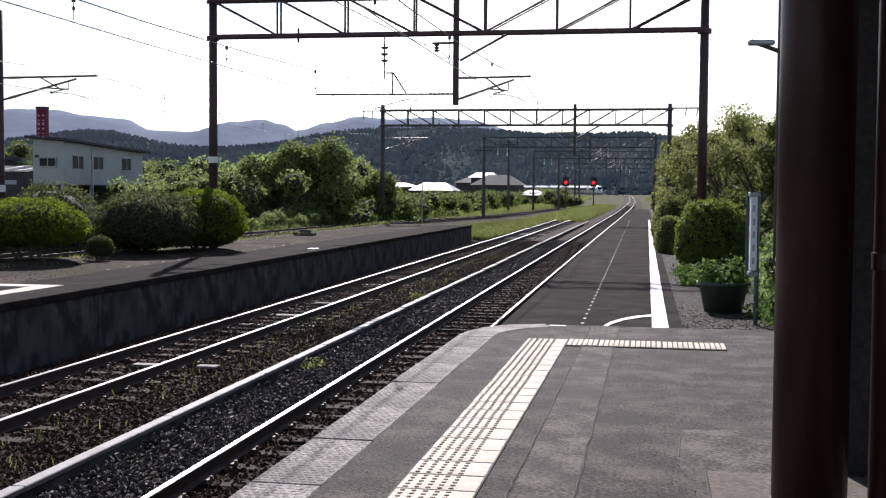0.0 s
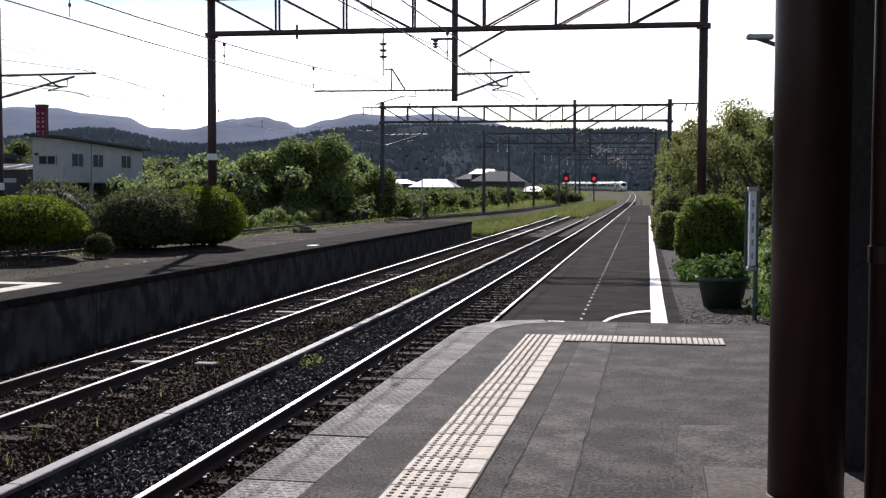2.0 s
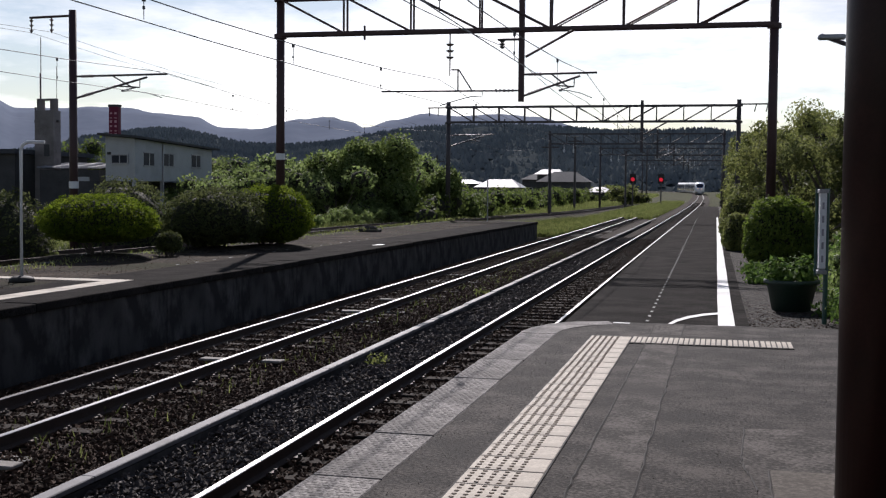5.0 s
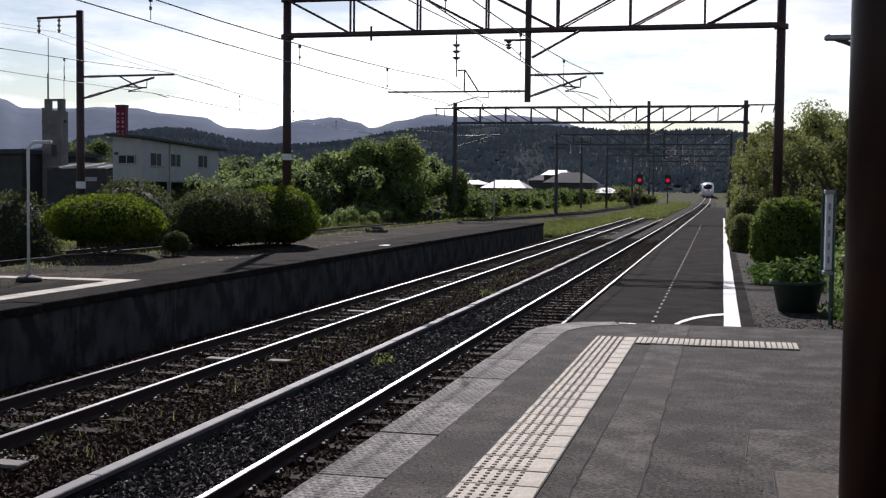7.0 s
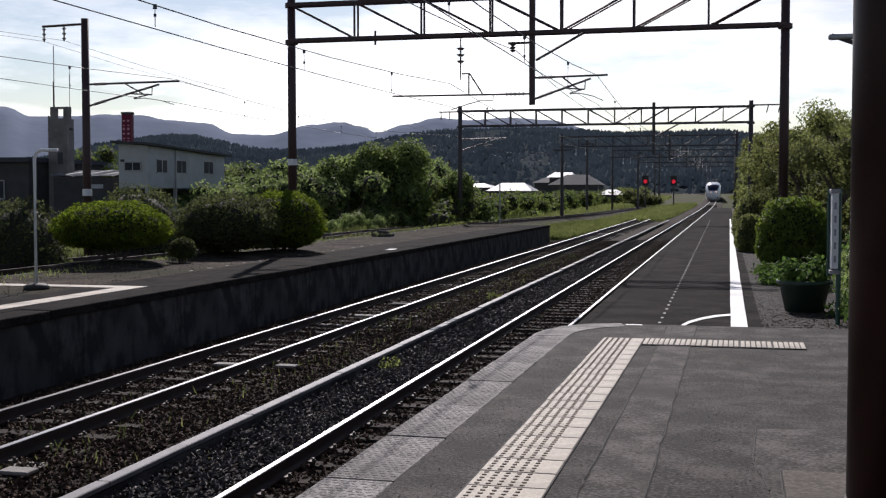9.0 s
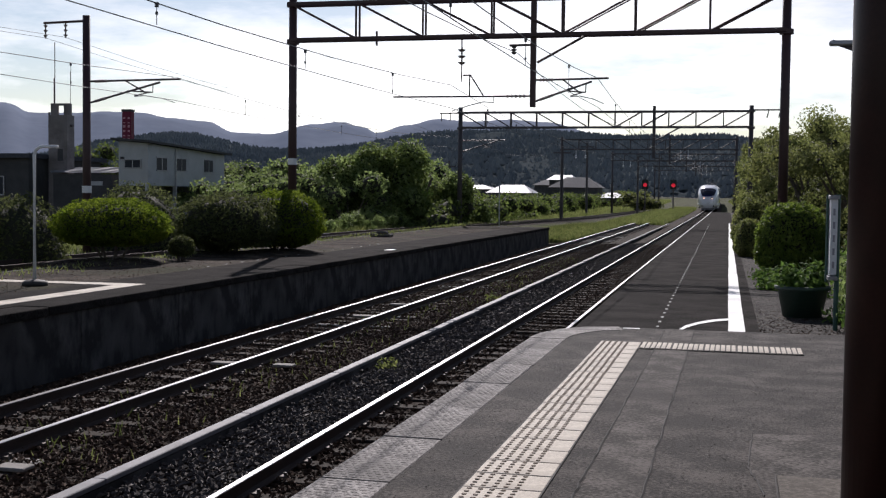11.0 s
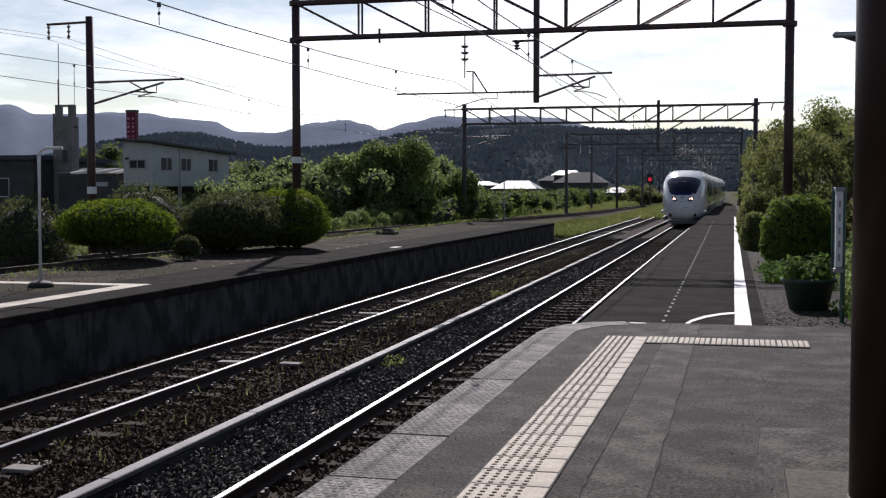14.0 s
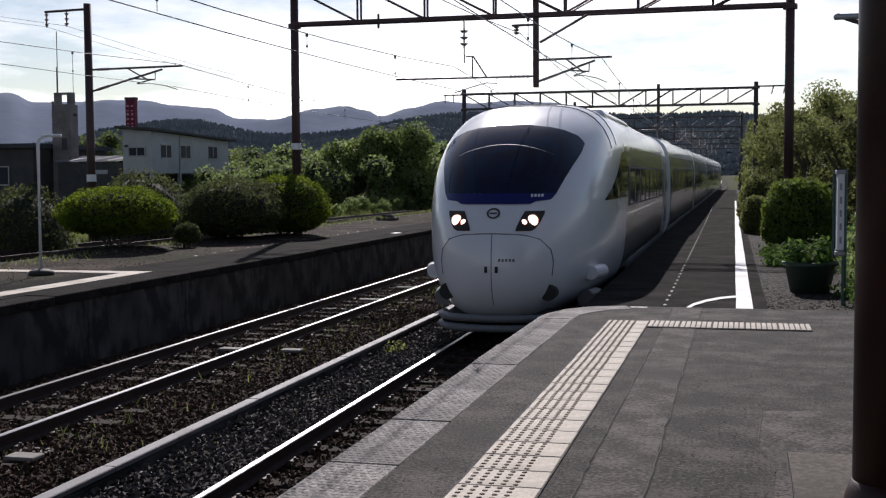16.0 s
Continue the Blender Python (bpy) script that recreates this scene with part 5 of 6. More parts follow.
def workshop():
    b = thing("workshop_building", "grey two-storey building with a sloping roof and open ground floor", "building", at=(-32.4, 60.0, 0))
    bm = bmesh.new()
    low = [bm.verts.new(p) for p in ((-0.85, 0, 1.86), (0.95, 0, 1.86), (0.95, 10.4, 1.98), (-0.85, 10.4, 1.98))]
    up = [bm.verts.new(p) for p in ((-0.85, 0, 4.40), (0.95, 0, 4.26), (0.95, 10.4, 3.98), (-0.85, 10.4, 4.1))]
    bm.faces.new(low[::-1])
    bm.faces.new(up)
    for k in range(4):
        bm.faces.new((low[k], low[(k + 1) % 4], up[(k + 1) % 4], up[k]))
    bmesh.ops.recalc_face_normals(bm, faces=bm.faces)
    part("upper_wall", bm, WALL_GREY, b, "pale grey metal cladding")
    bm = bmesh.new()
    lo = [bm.verts.new(p) for p in ((-1.1, -0.5, 4.43), (1.3, -0.5, 4.28), (1.3, 10.9, 3.97), (-1.1, 10.9, 4.12))]
    hi = [bm.verts.new((v.co.x, v.co.y, v.co.z + 0.13)) for v in lo]
    bm.faces.new(lo[::-1])
    bm.faces.new(hi)
    for k in range(4):
        bm.faces.new((lo[k], lo[(k + 1) % 4], hi[(k + 1) % 4], hi[k]))
    bmesh.ops.recalc_face_normals(bm, faces=bm.faces)
    part("roof", bm, WALL_DARK, b, "dark thin roof slab")
    window(b, 0.05, -0.02, 3.10, 0.95, 0.42)
    for y, h in ((1.7, 0.70), (4.2, 0.70), (8.0, 0.72)):
        z = 3.12 + 0.01 * y
        win = part("window", boxes((0.90, 0.97, y - 0.62, y + 0.62, z - h / 2, z + h / 2)), HOUSE_GLASS, b, "dull dark pane")
        part("window_frame", boxes((0.955, 1.0, y - 0.70, y + 0.70, z + h / 2, z + h / 2 + 0.06), (0.955, 1.02, y - 0.70, y + 0.70, z - h / 2 - 0.07, z - h / 2), (0.955, 0.99, y - 0.03, y + 0.03, z - h / 2, z + h / 2)), GALV, win)
    part("ground_floor_wall", boxes((-3.4, -0.4, 0.5, 10.2, -1.3, 1.86)), WALL_DARK, b, "dark recessed ground floor")
    for y in (0.15, 3.6, 6.9, 10.2):
        part("column", boxes((0.74, 0.92, y - 0.09, y + 0.09, -1.3, 1.9)), WALL_GREY, b)
    part("downpipe", rods(((1.0, 3.4, -1.3), (1.0, 3.4, 4.1), 0.05)), GALV, b)
    part("vent", boxes((-0.7, -0.5, -0.1, 0.02, 3.36, 3.5)), WALL_DARK, b)
    return b


workshop()
car = thing("parked_van", "pale parked van under the grey building", "van", at=(-31.0, 62.5, -1.2))
part("body", boxes((-1.6, 1.6, -0.8, 0.8, 0.35, 1.25), (-1.5, 0.9, -0.75, 0.75, 1.2, 1.85), bevel=0.12), WALL_GREY, car)
for x in (-1.2, -0.35, 0.5):
    part("window", boxes((x - 0.36, x + 0.36, -0.79, -0.74, 1.3, 1.72)), HOUSE_GLASS, car)
for x in (-1.0, 1.0):
    for y in (-0.75, 0.75):
        part("wheel", rods(((x, y - 0.1, 0.30), (x, y + 0.1, 0.30), 0.30), seg=16), TRAIN_DARK, car)

SIGN_PINK = mat("faded_pink_marking", (0.42, 0.22, 0.26), (0.52, 0.30, 0.34), 3, 0.5, 0.0, 30)
sign = thing("sign_tower", "tall crimson advertising board on a steel frame", "sign", at=(-39.15, 72.0, 0))
part("board", boxes((-0.34, 0.34, -0.30, 0.14, 4.2, 6.95), bevel=0.02), SIGN_RED, sign)
part("cap", boxes((-0.37, 0.37, -0.33, 0.17, 6.95, 7.10)), WALL_DARK, sign)
for x in (-0.17, 0.17):
    for k in range(8):
        h = 0.17 + 0.05 * ((k * 7 + int(x > 0) * 3) % 3)
        part("marking", boxes((x - 0.08, x + 0.08, -0.315, -0.302, 4.42 + 0.29 * k, 4.32 + 0.29 * k + h)), SIGN_PINK, sign, "pale unreadable marking")
for x in (-0.25, 0.25):
    part("leg", rods(((x, 0, -1.2), (x, 0, 4.25), 0.06)), STEEL_DARK, sign)

tower = thing("concrete_tower", "weathered grey concrete tower with an aerial on top", "tower", at=(-38.1, 62.0, 0))
bm = boxes((-0.62, 0.62, -0.4, 0.4, -1.2, 6.0), (-0.62, -0.24, -0.15, 0.15, 5.99, 6.62), (0.24, 0.62, -0.15, 0.15, 5.99, 6.62), (-0.62, 0.62, -0.15, 0.15, 6.58, 6.70), bevel=0.015)
part("shaft", bm, WALL_TOWER, tower)
part("aerial", rods(((-0.45, 0, 6.7), (-0.45, 0, 8.2), 0.05), ((-0.42, 0, 8.1), (-0.42, 0, 10.3), 0.025), ((0.6, 0, 6.7), (0.6, 0, 8.6), 0.015)), STEEL_DARK, tower, "thin steel aerial")
part("bracket", boxes((-0.82, -0.62, -0.1, 0.1, 5.3, 5.45), (-0.82, -0.76, -0.06, 0.06, 5.3, 6.2), (0.62, 0.78, -0.1, 0.1, 5.3, 5.45)), STEEL_DARK, tower)
part("opening", boxes((0.0, 0.35, -0.42, -0.39, 3.3, 4.0)), WALL_DARK, tower)

flat = thing("flat_roof_building", "low dark flat-roofed building beside the tower", "building", at=(-43.0, 60, 0))
part("wall", boxes((-6, 4.0, 0, 8, -1.2, 3.4)), WALL_DARK, flat)
part("roof", boxes((-6.3, 4.3, -0.4, 8.3, 3.4, 3.66)), ROOF_GREY, flat)
for k in range(3):
    window(flat, -3.5 + 2.6 * k, -0.02, 1.8, 1.4, 1.0)
shed = thing("shed", "low shed with a pale corrugated roof", "shed", at=(-36.0, 60.6, 0))
part("wall", boxes((-1.9, 1.9, 0.2, 3, -1.2, 2.5)), WALL_DARK, shed)
part("door", boxes((0.2, 1.3, 0.14, 0.2, -1.2, 2.1)), WALL_GREY, shed)
bm = bmesh.new()
wave = [(-2.0 + 0.04 * k, 0.05 * math.sin(k * 1.62)) for k in range(101)]
fr = [bm.verts.new((x, 0.0, 2.62 + w)) for x, w in wave]
bk = [bm.verts.new((x, 3.2, 2.95 + w)) for x, w in wave]
for k in range(100):
    bm.faces.new((fr[k], fr[k + 1], bk[k + 1], bk[k]))
bmesh.ops.solidify(bm, geom=bm.faces[:], thickness=0.06)
part("roof", bm, ROOF_PALE, shed, "corrugated pale roof")


def house(x, y, w, d, eave, top, roof, hip, label, ground=-1.2):
    h = thing("house", label, "house", "village houses", at=(x, y, 0))
    part("wall", boxes((-w / 2, w / 2, -d / 2, d / 2, ground, eave)), WALL_DARK, h)
    bm = bmesh.new()
    e = 0.5
    a = [bm.verts.new(p) for p in ((-w / 2 - e, -d / 2 - e, eave), (w / 2 + e, -d / 2 - e, eave), (w / 2 + e, d / 2 + e, eave), (-w / 2 - e, d / 2 + e, eave))]
    t = [bm.verts.new(p) for p in ((-w / 2 + hip, 0, top), (w / 2 - hip, 0, top))]
    bm.faces.new((a[0], a[1], t[1], t[0]))
    bm.faces.new((a[2], a[3], t[0], t[1]))
    bm.faces.new((a[1], a[2], t[1]))
    bm.faces.new((a[3], a[0], t[0]))
    bm.faces.new(a[::-1])
    part("roof", bm, roof, h)
    for k in range(int(w // 2.4)):
        window(h, -w / 2 + 1.3 + 2.4 * k, -d / 2 - 0.02, (eave + ground) / 2 + 0.5, 1.3, 1.0)


for hx, hy, w, d, ev, tp, rf, hip, lb in (
        (-35.2, 200, 7.0, 8, 2.3, 3.7, ROOF_PALE, 1.5, "village house with a bright pale metal roof"),
        (-25.9, 196, 3.6, 8, 4.5, 5.4, ROOF_PALE, 0.3, "village house with a steep bright roof"),
        (-22.8, 190, 7.5, 8, 3.2, 4.9, ROOF_GREY, 2.0, "village house with a grey tiled roof"),
        (-44.5, 215, 6.0, 8, 3.0, 3.8, ROOF_PALE, 1.8, "village house with a bright pale metal roof"),
        (-32.0, 230, 7.0, 8, 4.0, 5.2, ROOF_GREY, 1.8, "village house with a grey tiled roof"),
        (-16.4, 182, 3.4, 7, 1.6, 2.4, ROOF_PALE, 1.0, "small house with a pale roof")):
    house(hx, hy, w, d, ev, tp, rf, hip, lb)

# far utility poles and signals
for x, y, tp in ((-13.2, 118, 7.2), (-9.6, 140, 6.5), (-24.5, 105, 4.8), (-12.0, 90, 5.5), (-31, 110, 5.0), (-8.9, 175, 8.0)):
    u = thing("utility_pole", "thin dark utility pole beside the line", "pole", "utility poles")
    part("post", rods(((x, y, -1.3), (x, y, tp), 0.14, 0.10), seg=8), STEEL_DARK, u)
    part("crossarm", boxes((x - 0.7, x + 0.7, y - 0.05, y + 0.05, tp - 0.6, tp - 0.5)), STEEL_DARK, u)
for x, y, z in ((-9.98, 160, 3.37), (-6.21, 160, 3.35)):
    s = thing("railway_signal", "railway signal showing a red light", "signal", "railway signals")
    part("mast", rods(((x, y, -1.2), (x, y, z + 0.9), 0.09)), STEEL_DARK, s)
    part("backboard", boxes((x - 0.42, x + 0.42, y - 0.08, y + 0.02, z - 0.55, z + 0.75), bevel=0.06), TRAIN_DARK, s)
    part("lens", rods(((x, y - 0.14, z), (x, y - 0.09, z), 0.27), seg=16), LAMP_RED, s, "lit red lens")
    part("ladder", boxes((x - 0.25, x + 0.25, y + 0.05, y + 0.09, z - 0.75, z - 0.65)), STEEL_DARK, s)

# ---- platform furniture ----
lamp = thing("lamp_post", "slim white hooked post on a round base", "lamp post", at=(-10.75, 16.7, IS_TOP))
part("post", tube([(0, 0, 0), (0, 0, 2.1), (0.03, 0, 2.19), (0.12, 0, 2.24), (0.42, 0, 2.24)], 0.028, 10), SIGN_WHITE, lamp, "", True)
part("base", lathe([(0.02, 0), (0.20, 0), (0.20, 0.05), (0.16, 0.08), (0.06, 0.10), (0.02, 0.10)]), TRAIN_DARK, lamp, "dark weighted base", True)

board = thing("station_sign", "narrow white vertical sign board on a green post", "sign", at=(1.40, 15.4, LOW))
part("post", rods(((0.05, 0, -0.1), (0.05, 0, 1.72), 0.03), ((-0.075, 0, 0.62), (-0.075, 0, 1.72), 0.02)), SIGN_GREEN, board, "dark green painted post")
part("panel", boxes((-0.058, 0.024, -0.24, 0.24, 0.72, 1.66), bevel=0.006), SIGN_WHITE, board)
for z in (1.66, 0.65):
    part("frame", boxes((-0.075, 0.04, -0.26, 0.26, z, z + 0.05), bevel=0.006), GALV, board, "pale metal frame")
for k in range(5):
    part("marking", boxes((-0.0625, -0.059, -0.10, 0.10, 0.80 + 0.165 * k, 0.80 + 0.165 * k + 0.10)), SIGN_INK, board, "grey unreadable character")
    part("marking", boxes((-0.030, -0.004, -0.2435, -0.2395, 0.80 + 0.165 * k, 0.80 + 0.165 * k + 0.085)), SIGN_INK, board, "grey unreadable character")

pot = thing("plant_pot", "large dark green tapered pot with leafy plants", "plant pot", at=(1.16, 17.1, LOW - 0.02))
part("pot", lathe([(0.02, 0), (0.26, 0), (0.345, 0.40), (0.385, 0.41), (0.385, 0.46), (0.335, 0.46), (0.325, 0.39), (0.02, 0.39)], 28), POT, pot, "", True)
part("soil", lathe([(0.01, 0.39), (0.318, 0.395), (0.31, 0.41), (0.01, 0.415)], 20), SOIL, pot)
foliage("plant", [(0, 0, 0.52, 0.38, 0.38, 0.18), (-0.22, 0, 0.58, 0.2, 0.2, 0.2), (0.15, 0.1, 0.62, 0.22, 0.2, 0.2)], 800, 0.05, LEAF_FRESH, pot, 500, "fresh green leaves", shell=0.9, flat=0.6)
for k, (x, y) in enumerate(((1.0, 22.0), (1.5, 20.5), (1.95, 15.6), (1.75, 16.4), (0.95, 24.5))):
    w = thing("weed", "low green weeds at the gravel edge", "weed", at=(x, y, LOW - 0.02))
    foliage("leaves", [(0, 0, 0.12, 0.35, 0.4, 0.18)], 420, 0.045, LEAF_FRESH, w, 510 + k, shell=0.9)

pole = thing("light_pole", "slim dark pole with a small lamp arm beside the platform", "light pole", at=(1.84, 16.5, LOW))
part("post", rods(((0, 0, -0.2), (0, 0, 7.0), 0.075, 0.06), seg=12), STEEL_DARK, pole, "", True)
part("lamp_arm", rods(((0, 0, 3.62), (-0.42, 0, 3.78), 0.03)), STEEL_DARK, pole)
part("lamp_head", boxes((-0.46, -0.1, -0.06, 0.06, 3.72, 3.79), bevel=0.02), GALV, pole, "pale lamp head")

col = thing("column", "dark maroon painted round canopy column", "column", at=(0.69, 5.2, 0))
part("shaft", rods(((0, 0, 0.05), (0, 0, 4.2), 0.158), seg=36), PILLAR, col, "", True)
part("base_collar", lathe([(0.02, 0), (0.195, 0), (0.19, 0.04), (0.175, 0.08), (0.161, 0.12), (0.02, 0.12)], 32), PILLAR, col, "", True)
pipe = thing("downpipe", "maroon rainwater pipe strapped beside the column", "downpipe", at=(0.995, 5.17, 0))
part("pipe", rods(((0, 0, 0.0), (0, 0, 4.2), 0.068), seg=20), PILLAR, pipe, "", True)
part("strap", rods(((0, 0, 1.12), (0, 0, 1.19), 0.076), seg=20), PILLAR, pipe)

# canopy over and behind the camera
bm = boxes((-1.3, 7.5, -9.0, 6.6, 4.2, 4.35))
tagged(part("canopy", bm, WALL_DARK), "dark underside of the platform canopy", "canopy", kind="structure")
bm = boxes((1.6, 1.8, -9.0, 6.4, 0, 4.2), (0.97, 7.5, 6.25, 6.45, 0, 4.2))
tagged(part("wall_station", bm, WALL_DARK), "dark station wall under the canopy", "wall", kind="structure")


# ---- the train ----
def ease(s, length, p):
    u = min(max(s / length, 0.0), 1.0)
    return (1 - (1 - u) ** p) ** (1 / p)


def hull(s):
    """Half width, bottom and top of the leading car's section, s metres behind the nose tip."""
    return 0.05 + 1.38 * ease(s, 3.8, 2.4), 1.02 - 0.80 * ease(s, 0.9, 2.0), 1.06 + 2.54 * ease(s, 4.4, 2.05)


def hull_power(s):
    return 2.3 + 1.5 * min(1.0, s / 5.0)


def section(s, n=48):
    w, b, t = hull(s)
    c, h, p = (b + t) / 2, (t - b) / 2, hull_power(s)
    out = []
    for k in range(n):
        a = 2 * math.pi * k / n
        x, z = math.cos(a), math.sin(a)
        out.append((math.copysign(abs(x) ** (2 / p), x) * w, c + math.copysign(abs(z) ** (2 / p), z) * h))
    return out


def nose_depth(x, z):
    """How far behind the nose tip the hull's skin lies at this height and offset."""
    lo, hi = 0.0, 6.0
    for _ in range(40):
        s = (lo + hi) / 2
        w, b, t = hull(s)
        p = hull_power(s)
        if abs(x / w) ** p + abs((z - (b + t) / 2) / ((t - b) / 2)) ** p <= 1:
            hi = s
        else:
            lo = s
    return hi


def skin_patch(name, rows, material, parent, label="", out=0.006, thick=0.0):
    """A panel that lies on the nose: rows of (height, from x, to x), sewn into a grid."""
    bm = bmesh.new()
    grid = []
    n = 18
    for z, a, b in rows:
        grid.append([bm.verts.new((a + (b - a) * k / n, nose_depth(a + (b - a) * k / n, z) - out, z + out * 0.6)) for k in range(n + 1)])
    for r0, r1 in zip(grid, grid[1:]):
        for k in range(n):
            bm.faces.new((r0[k], r0[k + 1], r1[k + 1], r1[k]))
    bmesh.ops.recalc_face_normals(bm, faces=bm.faces)
    return part(name, bm, material, parent, label, True)


def skin_line(name, points, r, material, parent, label=""):
    return part(name, tube([(x, nose_depth(x, z) - 0.004, z) for x, z in points], r, 5), material, parent, label)


def lerp_rows(keys, n):
    """Rows between a few given ones, smoothly."""
    out = []
    for i in range(n + 1):
        z = keys[0][0] + (keys[-1][0] - keys[0][0]) * i / n
        for (z0, a0, b0), (z1, a1, b1) in zip(keys, keys[1:]):
            if z0 <= z <= z1 + 1e-9:
                u = (z - z0) / (z1 - z0)
                out.append((z, a0 + (a1 - a0) * u, b0 + (b1 - b0) * u))
                break
    return out


def bogie(y, parent):
    g = part("bogie", boxes((-0.95, 0.95, y - 1.5, y + 1.5, 0.45, 0.72), (-1.05, -0.85, y - 1.6, y + 1.6, 0.35, 0.7), (0.85, 1.05, y - 1.6, y + 1.6, 0.35, 0.7), bevel=0.03), TRAIN_DARK, parent)
    for dy in (-1.05, 1.05):
        for s in (-0.55, 0.55):
            part("wheel", rods(((s - 0.06, y + dy, 0.43), (s + 0.06, y + dy, 0.43), 0.43), seg=24), TRAIN_DARK, g)


def side_x(z):
    """Half width of the car body at height z."""
    w, b, t = hull(6.0)
    p = hull_power(6.0)
    return w * (1 - abs((z - (b + t) / 2) / ((t - b) / 2)) ** p) ** (1 / p)


def nose_side(y, z):
    """Half width of the leading car at height z, y metres behind its tip."""
    w, b, t = hull(y)
    p = hull_power(y)
    return w * max(0.0, 1 - abs((z - (b + t) / 2) / ((t - b) / 2)) ** p) ** (1 / p)


def cab_window(parent):
    """Dark glass that slants forward along the shoulder of the nose."""
    for s in (-1, 1):
        bm = bmesh.new()
        rows = []
        for i in range(9):
            z = 1.98 + 0.80 * i / 8
            ya, yb = 2.2 + 2.5 * (i / 8) ** 0.9, 5.5
            rows.append([bm.verts.new((s * (nose_side(ya + (yb - ya) * k / 10, z) + 0.008), ya + (yb - ya) * k / 10, z)) for k in range(11)])
        for a, b in zip(rows, rows[1:]):
            for k in range(10):
                bm.faces.new((a[k], a[k + 1], b[k + 1], b[k]))
        bmesh.ops.recalc_face_normals(bm, faces=bm.faces)
        part("cab_side_window", bm, TRAIN_GLASS, parent, "slanting dark cab side window", True)


def side_panel(name, y0, y1, z0, z1, material, parent, label="", out=0.006, slant=0.0):
    for s in (-1, 1):
        bm = bmesh.new()
        rows = []
        for k in range(5):
            z = z0 + (z1 - z0) * k / 4
            x = s * (side_x(z) + out)
            rows.append((bm.verts.new((x, y0 + slant * (1 - k / 4), z)), bm.verts.new((x, y1, z))))
        for a, b in zip(rows, rows[1:]):
            bm.faces.new((a[0], a[1], b[1], b[0]))
        bmesh.ops.recalc_face_normals(bm, faces=bm.faces)
        part(name, bm, material, parent, label, True)


def car_body(ss, parent):
    bm = bmesh.new()
    n = 48
    rings = [[bm.verts.new((x, s, z)) for x, z in section(min(s, 6.0) if ss[0] == 0.0 else 6.0)] for s in ss]
    for a, b in zip(rings, rings[1:]):
        for k in range(n):
            bm.faces.new((a[k], b[k], b[(k + 1) % n], a[(k + 1) % n]))
    bm.faces.new(rings[0])
    bm.faces.new(rings[-1][::-1])
    bmesh.ops.recalc_face_normals(bm, faces=bm.faces)
    # faces turned sideways get the darker colour that stands for shade
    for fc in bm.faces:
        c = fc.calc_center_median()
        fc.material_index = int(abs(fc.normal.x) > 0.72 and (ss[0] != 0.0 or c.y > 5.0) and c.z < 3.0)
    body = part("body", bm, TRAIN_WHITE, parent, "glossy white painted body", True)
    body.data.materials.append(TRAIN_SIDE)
    return body


def fittings(parent, y0, y1, first=2.2, front_door=True):
    """Windows, doors, skirt, roof boxes and bogies common to every car."""
    y = y0 + first
    side_panel("window_band", y0 + first - 0.3, y1 - 1.9, 1.80, 2.54, TRAIN_SEAM, parent, "grey window band", 0.005)
    while y + 1.2 < y1 - 1.8:
        side_panel("window", y, y + 1.05, 1.84, 2.50, TRAIN_GLASS, parent, "", 0.012)
        y += 1.35
    for d in ((y0 + 0.55, y1 - 1.35) if front_door else (y1 - 1.35,)):
        side_panel("door", d, d + 0.8, 0.55, 2.75, TRAIN_SIDE, parent, "", 0.010)
        side_panel("door_window", d + 0.22, d + 0.58, 1.6, 2.3, TRAIN_GLASS, parent, "", 0.016)
    for s in (-1, 1):
        part("skirt", boxes((s * 1.30 - 0.03, s * 1.30 + 0.03, y0 + 0.3, y1 - 0.3, 0.24, 0.75), bevel=0.01), TRAIN_GREY, parent, "grey lower skirt")
    part("equipment_box", boxes((-1.1, 1.1, (y0 + y1) / 2 - 3.0, (y0 + y1) / 2 + 3.0, 0.28, 0.9), bevel=0.04), TRAIN_DARK, parent)
    part("roof_unit", boxes((-0.75, 0.75, (y0 + y1) / 2 - 2.2, (y0 + y1) / 2 + 2.2, 3.42, 3.66), bevel=0.08), TRAIN_WHITE, parent, "white roof equipment cover")
    bogie(y0 + 3.2, parent)
    bogie(y1 - 3.2, parent)


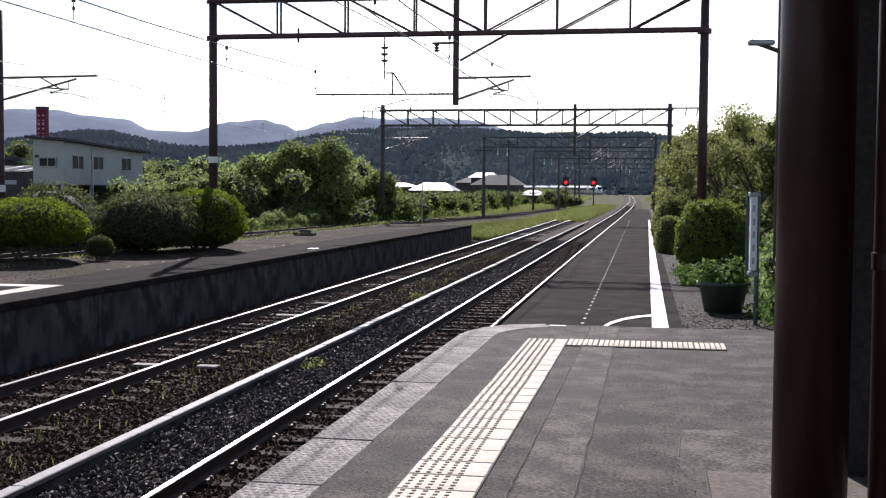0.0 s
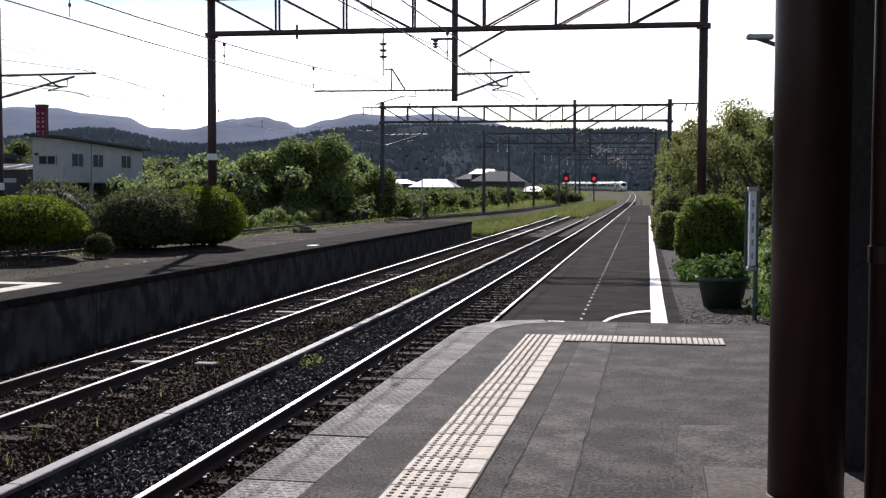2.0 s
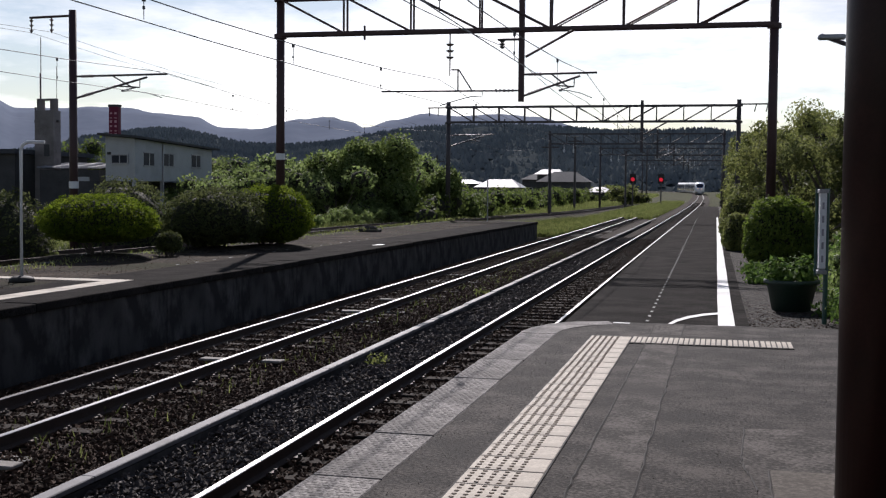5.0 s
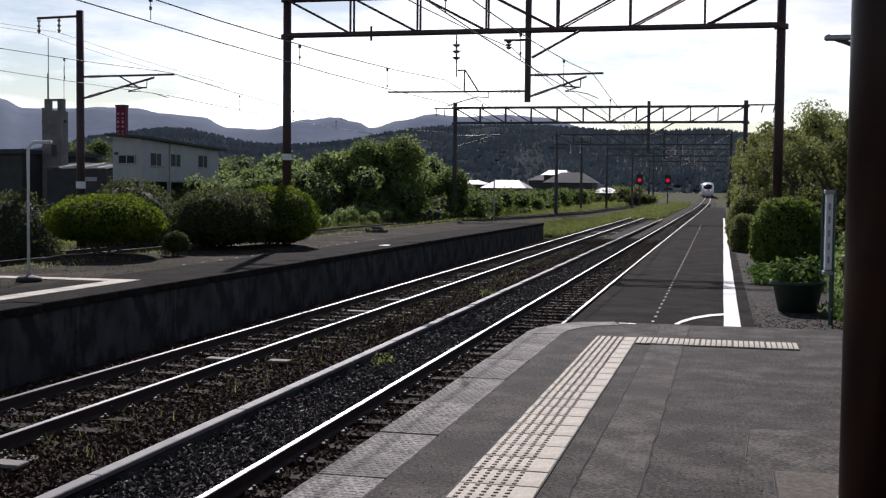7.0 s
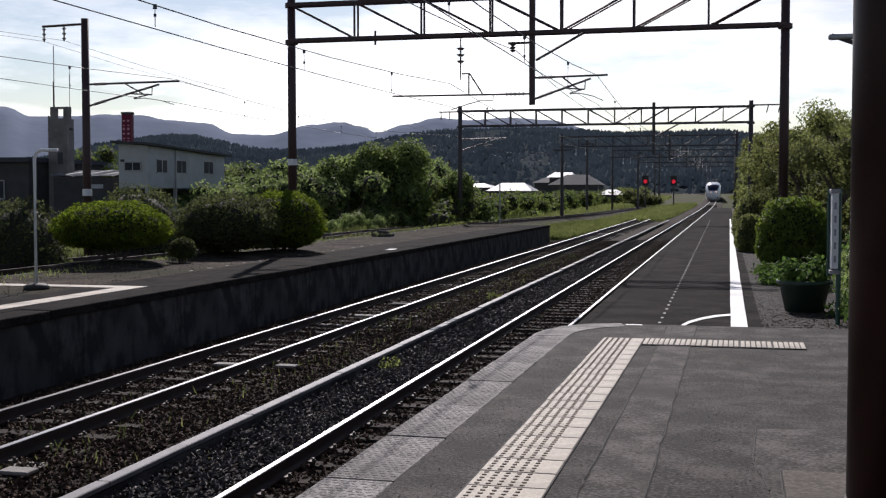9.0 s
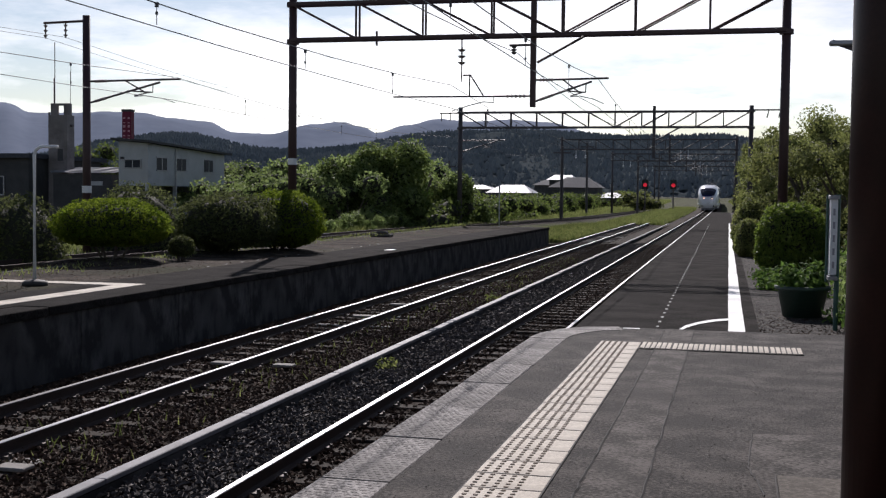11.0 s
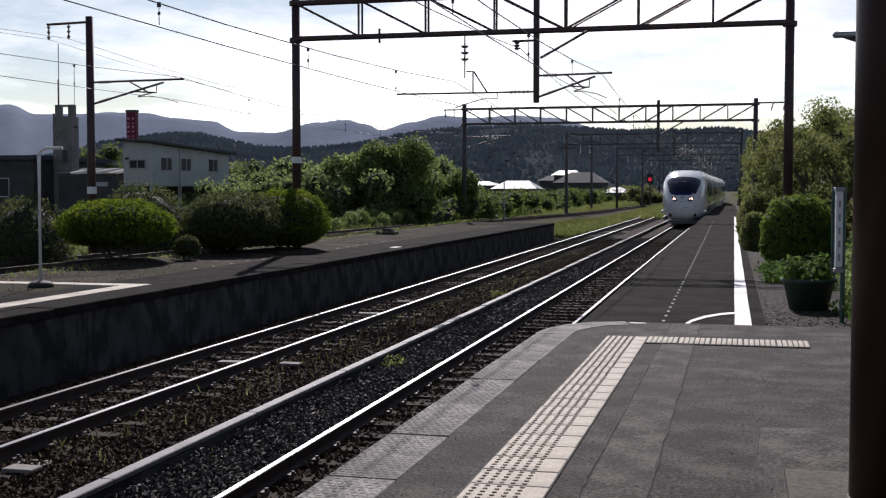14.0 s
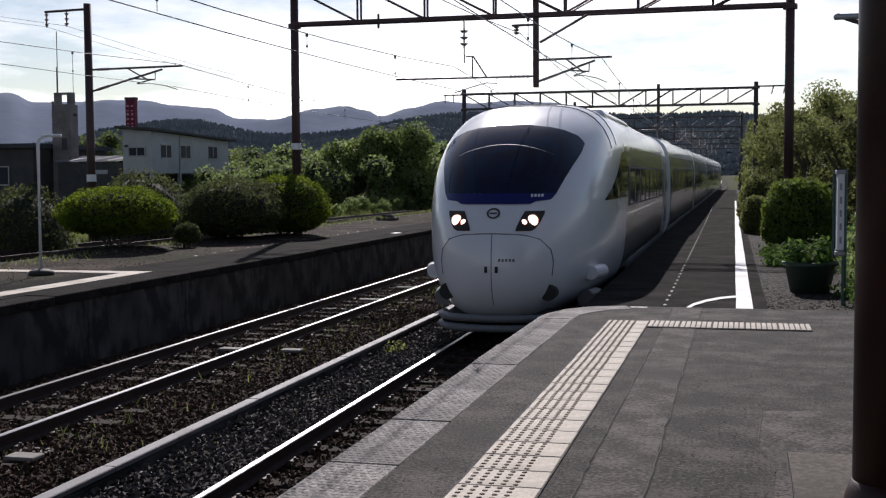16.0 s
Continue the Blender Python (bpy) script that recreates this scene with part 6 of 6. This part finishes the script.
def lead_car():
    c = thing("train_car", "white rounded leading car of an express train with lit headlamps", "train", "train cars")
    ss = [0.0, 0.01, 0.03, 0.06, 0.1, 0.16, 0.24, 0.34, 0.46, 0.6, 0.76, 0.94, 1.15, 1.4, 1.7, 2.0, 2.35, 2.7, 3.1, 3.5, 4.0, 4.5, 5.2, 6.0, 9, 13, 17, 19.6]
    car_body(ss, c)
    # windscreen with a deep blue lower band
    wind = skin_patch("windscreen", lerp_rows([(2.02, -0.76, 0.76), (2.10, -0.82, 0.82), (2.3, -0.90, 0.90), (2.7, -1.06, 1.06), (2.86, -1.08, 1.08), (2.97, -0.98, 0.98), (3.06, -0.78, 0.78), (3.12, -0.52, 0.52), (3.15, -0.22, 0.22)], 26), TRAIN_GLASS, c, "large dark curved windscreen", 0.010)
    skin_patch("blue_band", lerp_rows([(1.96, -0.50, 0.50), (2.00, -0.58, 0.58), (2.005, -0.74, 0.74), (2.11, -0.82, 0.82)], 8), TRAIN_BLUE, wind, "deep blue band below the glass", 0.014)
    skin_line("sun_visor", [(-0.72 + 0.144 * k, 2.83 - 0.16 * (abs(k - 5) / 5) ** 2) for k in range(11)], 0.012, TRAIN_SEAM, wind)
    skin_line("wiper", [(-0.74, 2.14), (-0.78, 2.3), (-0.80, 2.5)], 0.012, TRAIN_DARK, wind)
    for k in range(4):
        skin_patch("marking", [(2.055, 0.50 + 0.045 * k, 0.53 + 0.045 * k), (2.095, 0.50 + 0.045 * k, 0.53 + 0.045 * k)], SIGN_WHITE, wind, "small pale unreadable mark", 0.022)
    for s in (-1, 1):
        hx = [(1.585, 0.33, 0.54), (1.62, 0.33, 0.60), (1.70, 0.36, 0.65), (1.83, 0.42, 0.70), (1.865, 0.44, 0.70)]
        hx = [(z, s * a, s * b) for z, a, b in hx]
        hl = skin_patch("headlamp_housing", lerp_rows(hx, 10), TRAIN_DARK, c, "dark angular lamp housing", 0.010)
        # the second, smaller ball glows to paint the reflection inside the housing
        for dx, dz, r in ((0.545, 1.735, 0.082), (0.435, 1.71, 0.045)):
            d = nose_depth(dx, dz)
            bm = bmesh.new()
            bmesh.ops.create_uvsphere(bm, u_segments=16, v_segments=10, radius=r, matrix=Matrix.Translation((s * dx, d - 0.0, dz)) @ Matrix.Diagonal((1, 0.55, 1, 1)))
            part("headlamp", bm, LAMP_WARM, hl, "warm glow of the headlamp and its inner reflection", True)
    d = nose_depth(0.0, 1.86)
    ring = [(0.085 * math.cos(k * 0.3927), nose_depth(0, 1.84 + 0.065 * math.sin(k * 0.3927)) - 0.012, 1.84 + 0.065 * math.sin(k * 0.3927)) for k in range(17)]
    part("emblem", tube(ring, 0.012, 6), STEEL_DARK, c, "round dark emblem ring")
    skin_line("emblem_bar", [(-0.05, 1.84), (0.05, 1.84)], 0.012, STEEL_DARK, c)
    # coupler cover outline and middle seam
    skin_line("cover_seam", [(-0.80, 0.95), (-0.82, 1.15), (-0.79, 1.32), (-0.66, 1.47), (-0.45, 1.535), (-0.2, 1.55), (0, 1.555), (0.2, 1.55), (0.45, 1.535), (0.66, 1.47), (0.79, 1.32), (0.82, 1.15), (0.80, 0.95)], 0.008, TRAIN_SEAM, c)
    skin_line("middle_seam", [(0.0, 1.55 - 0.06 * k) for k in range(18)], 0.005, TRAIN_SEAM, c)
    for s in (-0.075, 0.075):
        skin_patch("latch", [(1.00, s - 0.022, s + 0.022), (1.09, s - 0.022, s + 0.022)], TRAIN_DARK, c, "", 0.012)
    for k in range(5):
        skin_patch("marking", [(1.16, 0.10 + 0.05 * k, 0.13 + 0.05 * k), (1.20, 0.10 + 0.05 * k, 0.13 + 0.05 * k)], TRAIN_SEAM, c, "faint unreadable mark", 0.008)
    for s in (-1, 1):
        d = nose_depth(s * 0.72, 0.70)
        part("side_port", rods(((s * 0.74, d - 0.02, 0.70), (s * 0.74, d + 0.4, 0.70), 0.12), seg=20), TRAIN_DARK, c, "round dark opening low on the nose")
        part("side_lamp", rods(((s * 1.22, 1.55, 0.90), (s * 1.34, 2.0, 0.90), 0.11), seg=14), TRAIN_WHITE, c)
        part("step_cover", rods(((s * 1.12, 1.75, 0.48), (s * 1.22, 2.2, 0.48), 0.14), seg=14), TRAIN_GREY, c)
    # low guard with two bars
    bars = []
    for z, r in ((0.34, 0.055), (0.20, 0.055)):
        pts = [(0.92 * math.sin(a), 1.15 - 1.0 * math.cos(a) ** 0.6 if math.cos(a) > 0 else 1.15, z) for a in [radians(-88 + 11 * k) for k in range(17)]]
        part("guard_bar", tube(pts, r, 8), TRAIN_GREY, c, "rounded grey guard bar", True)
    part("plough", boxes((-0.85, 0.85, 0.55, 1.6, 0.12, 0.45), bevel=0.15), TRAIN_DARK, c)
    # cab side window, slanting
    cab_window(c)
    for s in (-1, 1):
        part("roof_fairing", boxes((s * 0.95 - 0.16, s * 0.95 + 0.16, 4.6, 9.5, 3.30, 3.52), bevel=0.07), TRAIN_WHITE, c, "white roof edge fairing")
    for y in (3.35, 4.0):
        pts = [(x, y, z + 0.004) for x, z in sorted(section(y)) if z > 2.75]
        pts = sorted(pts)
        part("roof_seam", tube(pts, 0.006, 4), TRAIN_SEAM, c)
    fittings(c, 6.6, 19.6, -0.5, False)
    part("aerial", rods(((0.2, 7.5, 3.5), (0.2, 7.6, 3.85), 0.03)), TRAIN_DARK, c)
    return c


def coach():
    c = thing("train_car", "white coach of the express train with a dark window band", "train", "train cars")
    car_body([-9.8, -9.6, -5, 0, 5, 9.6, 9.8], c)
    fittings(c, -9.8, 9.8)
    part("gangway", boxes((-0.7, 0.7, 9.7, 10.25, 0.9, 3.1), bevel=0.05), TRAIN_DARK, c, "dark rubber gangway")
    part("pantograph", rods(((-0.5, 5, 3.5), (0.5, 5, 3.5), 0.03), ((0, 5, 3.5), (0, 5.9, 3.9), 0.025), ((0, 5.9, 3.9), (0, 5.1, 4.25), 0.02), ((-0.8, 5.1, 4.26), (0.8, 5.1, 4.26), 0.02)), STEEL_DARK, c, "folded steel pantograph")
    return c


lead = lead_car()
first = coach()
coaches = [first] + [copy_thing(first, pose(0, 0, 0)) for _ in range(4)]


def on_track(y):
    turn = -math.degrees(math.atan2(bend(y + 3) - bend(y - 3), 6.0))
    return pose(TRACK_1 + bend(y), y, RAIL + rise(y), math.degrees(math.atan2(rise(y + 3) - rise(y - 3), 6.0)), 0, turn)


def lead_at(t):
    """Distance of the nose down the line at t seconds."""
    return 16.0 + 29.5 * (16.0 - t)


def motions():
    times = [0.5 * k for k in range(33)]
    walk(lead, [(t, on_track(lead_at(t))) for t in times])
    for k, c in enumerate(coaches):
        walk(c, [(t, on_track(lead_at(t) + 29.9 + 20.1 * k)) for t in times])


motions()
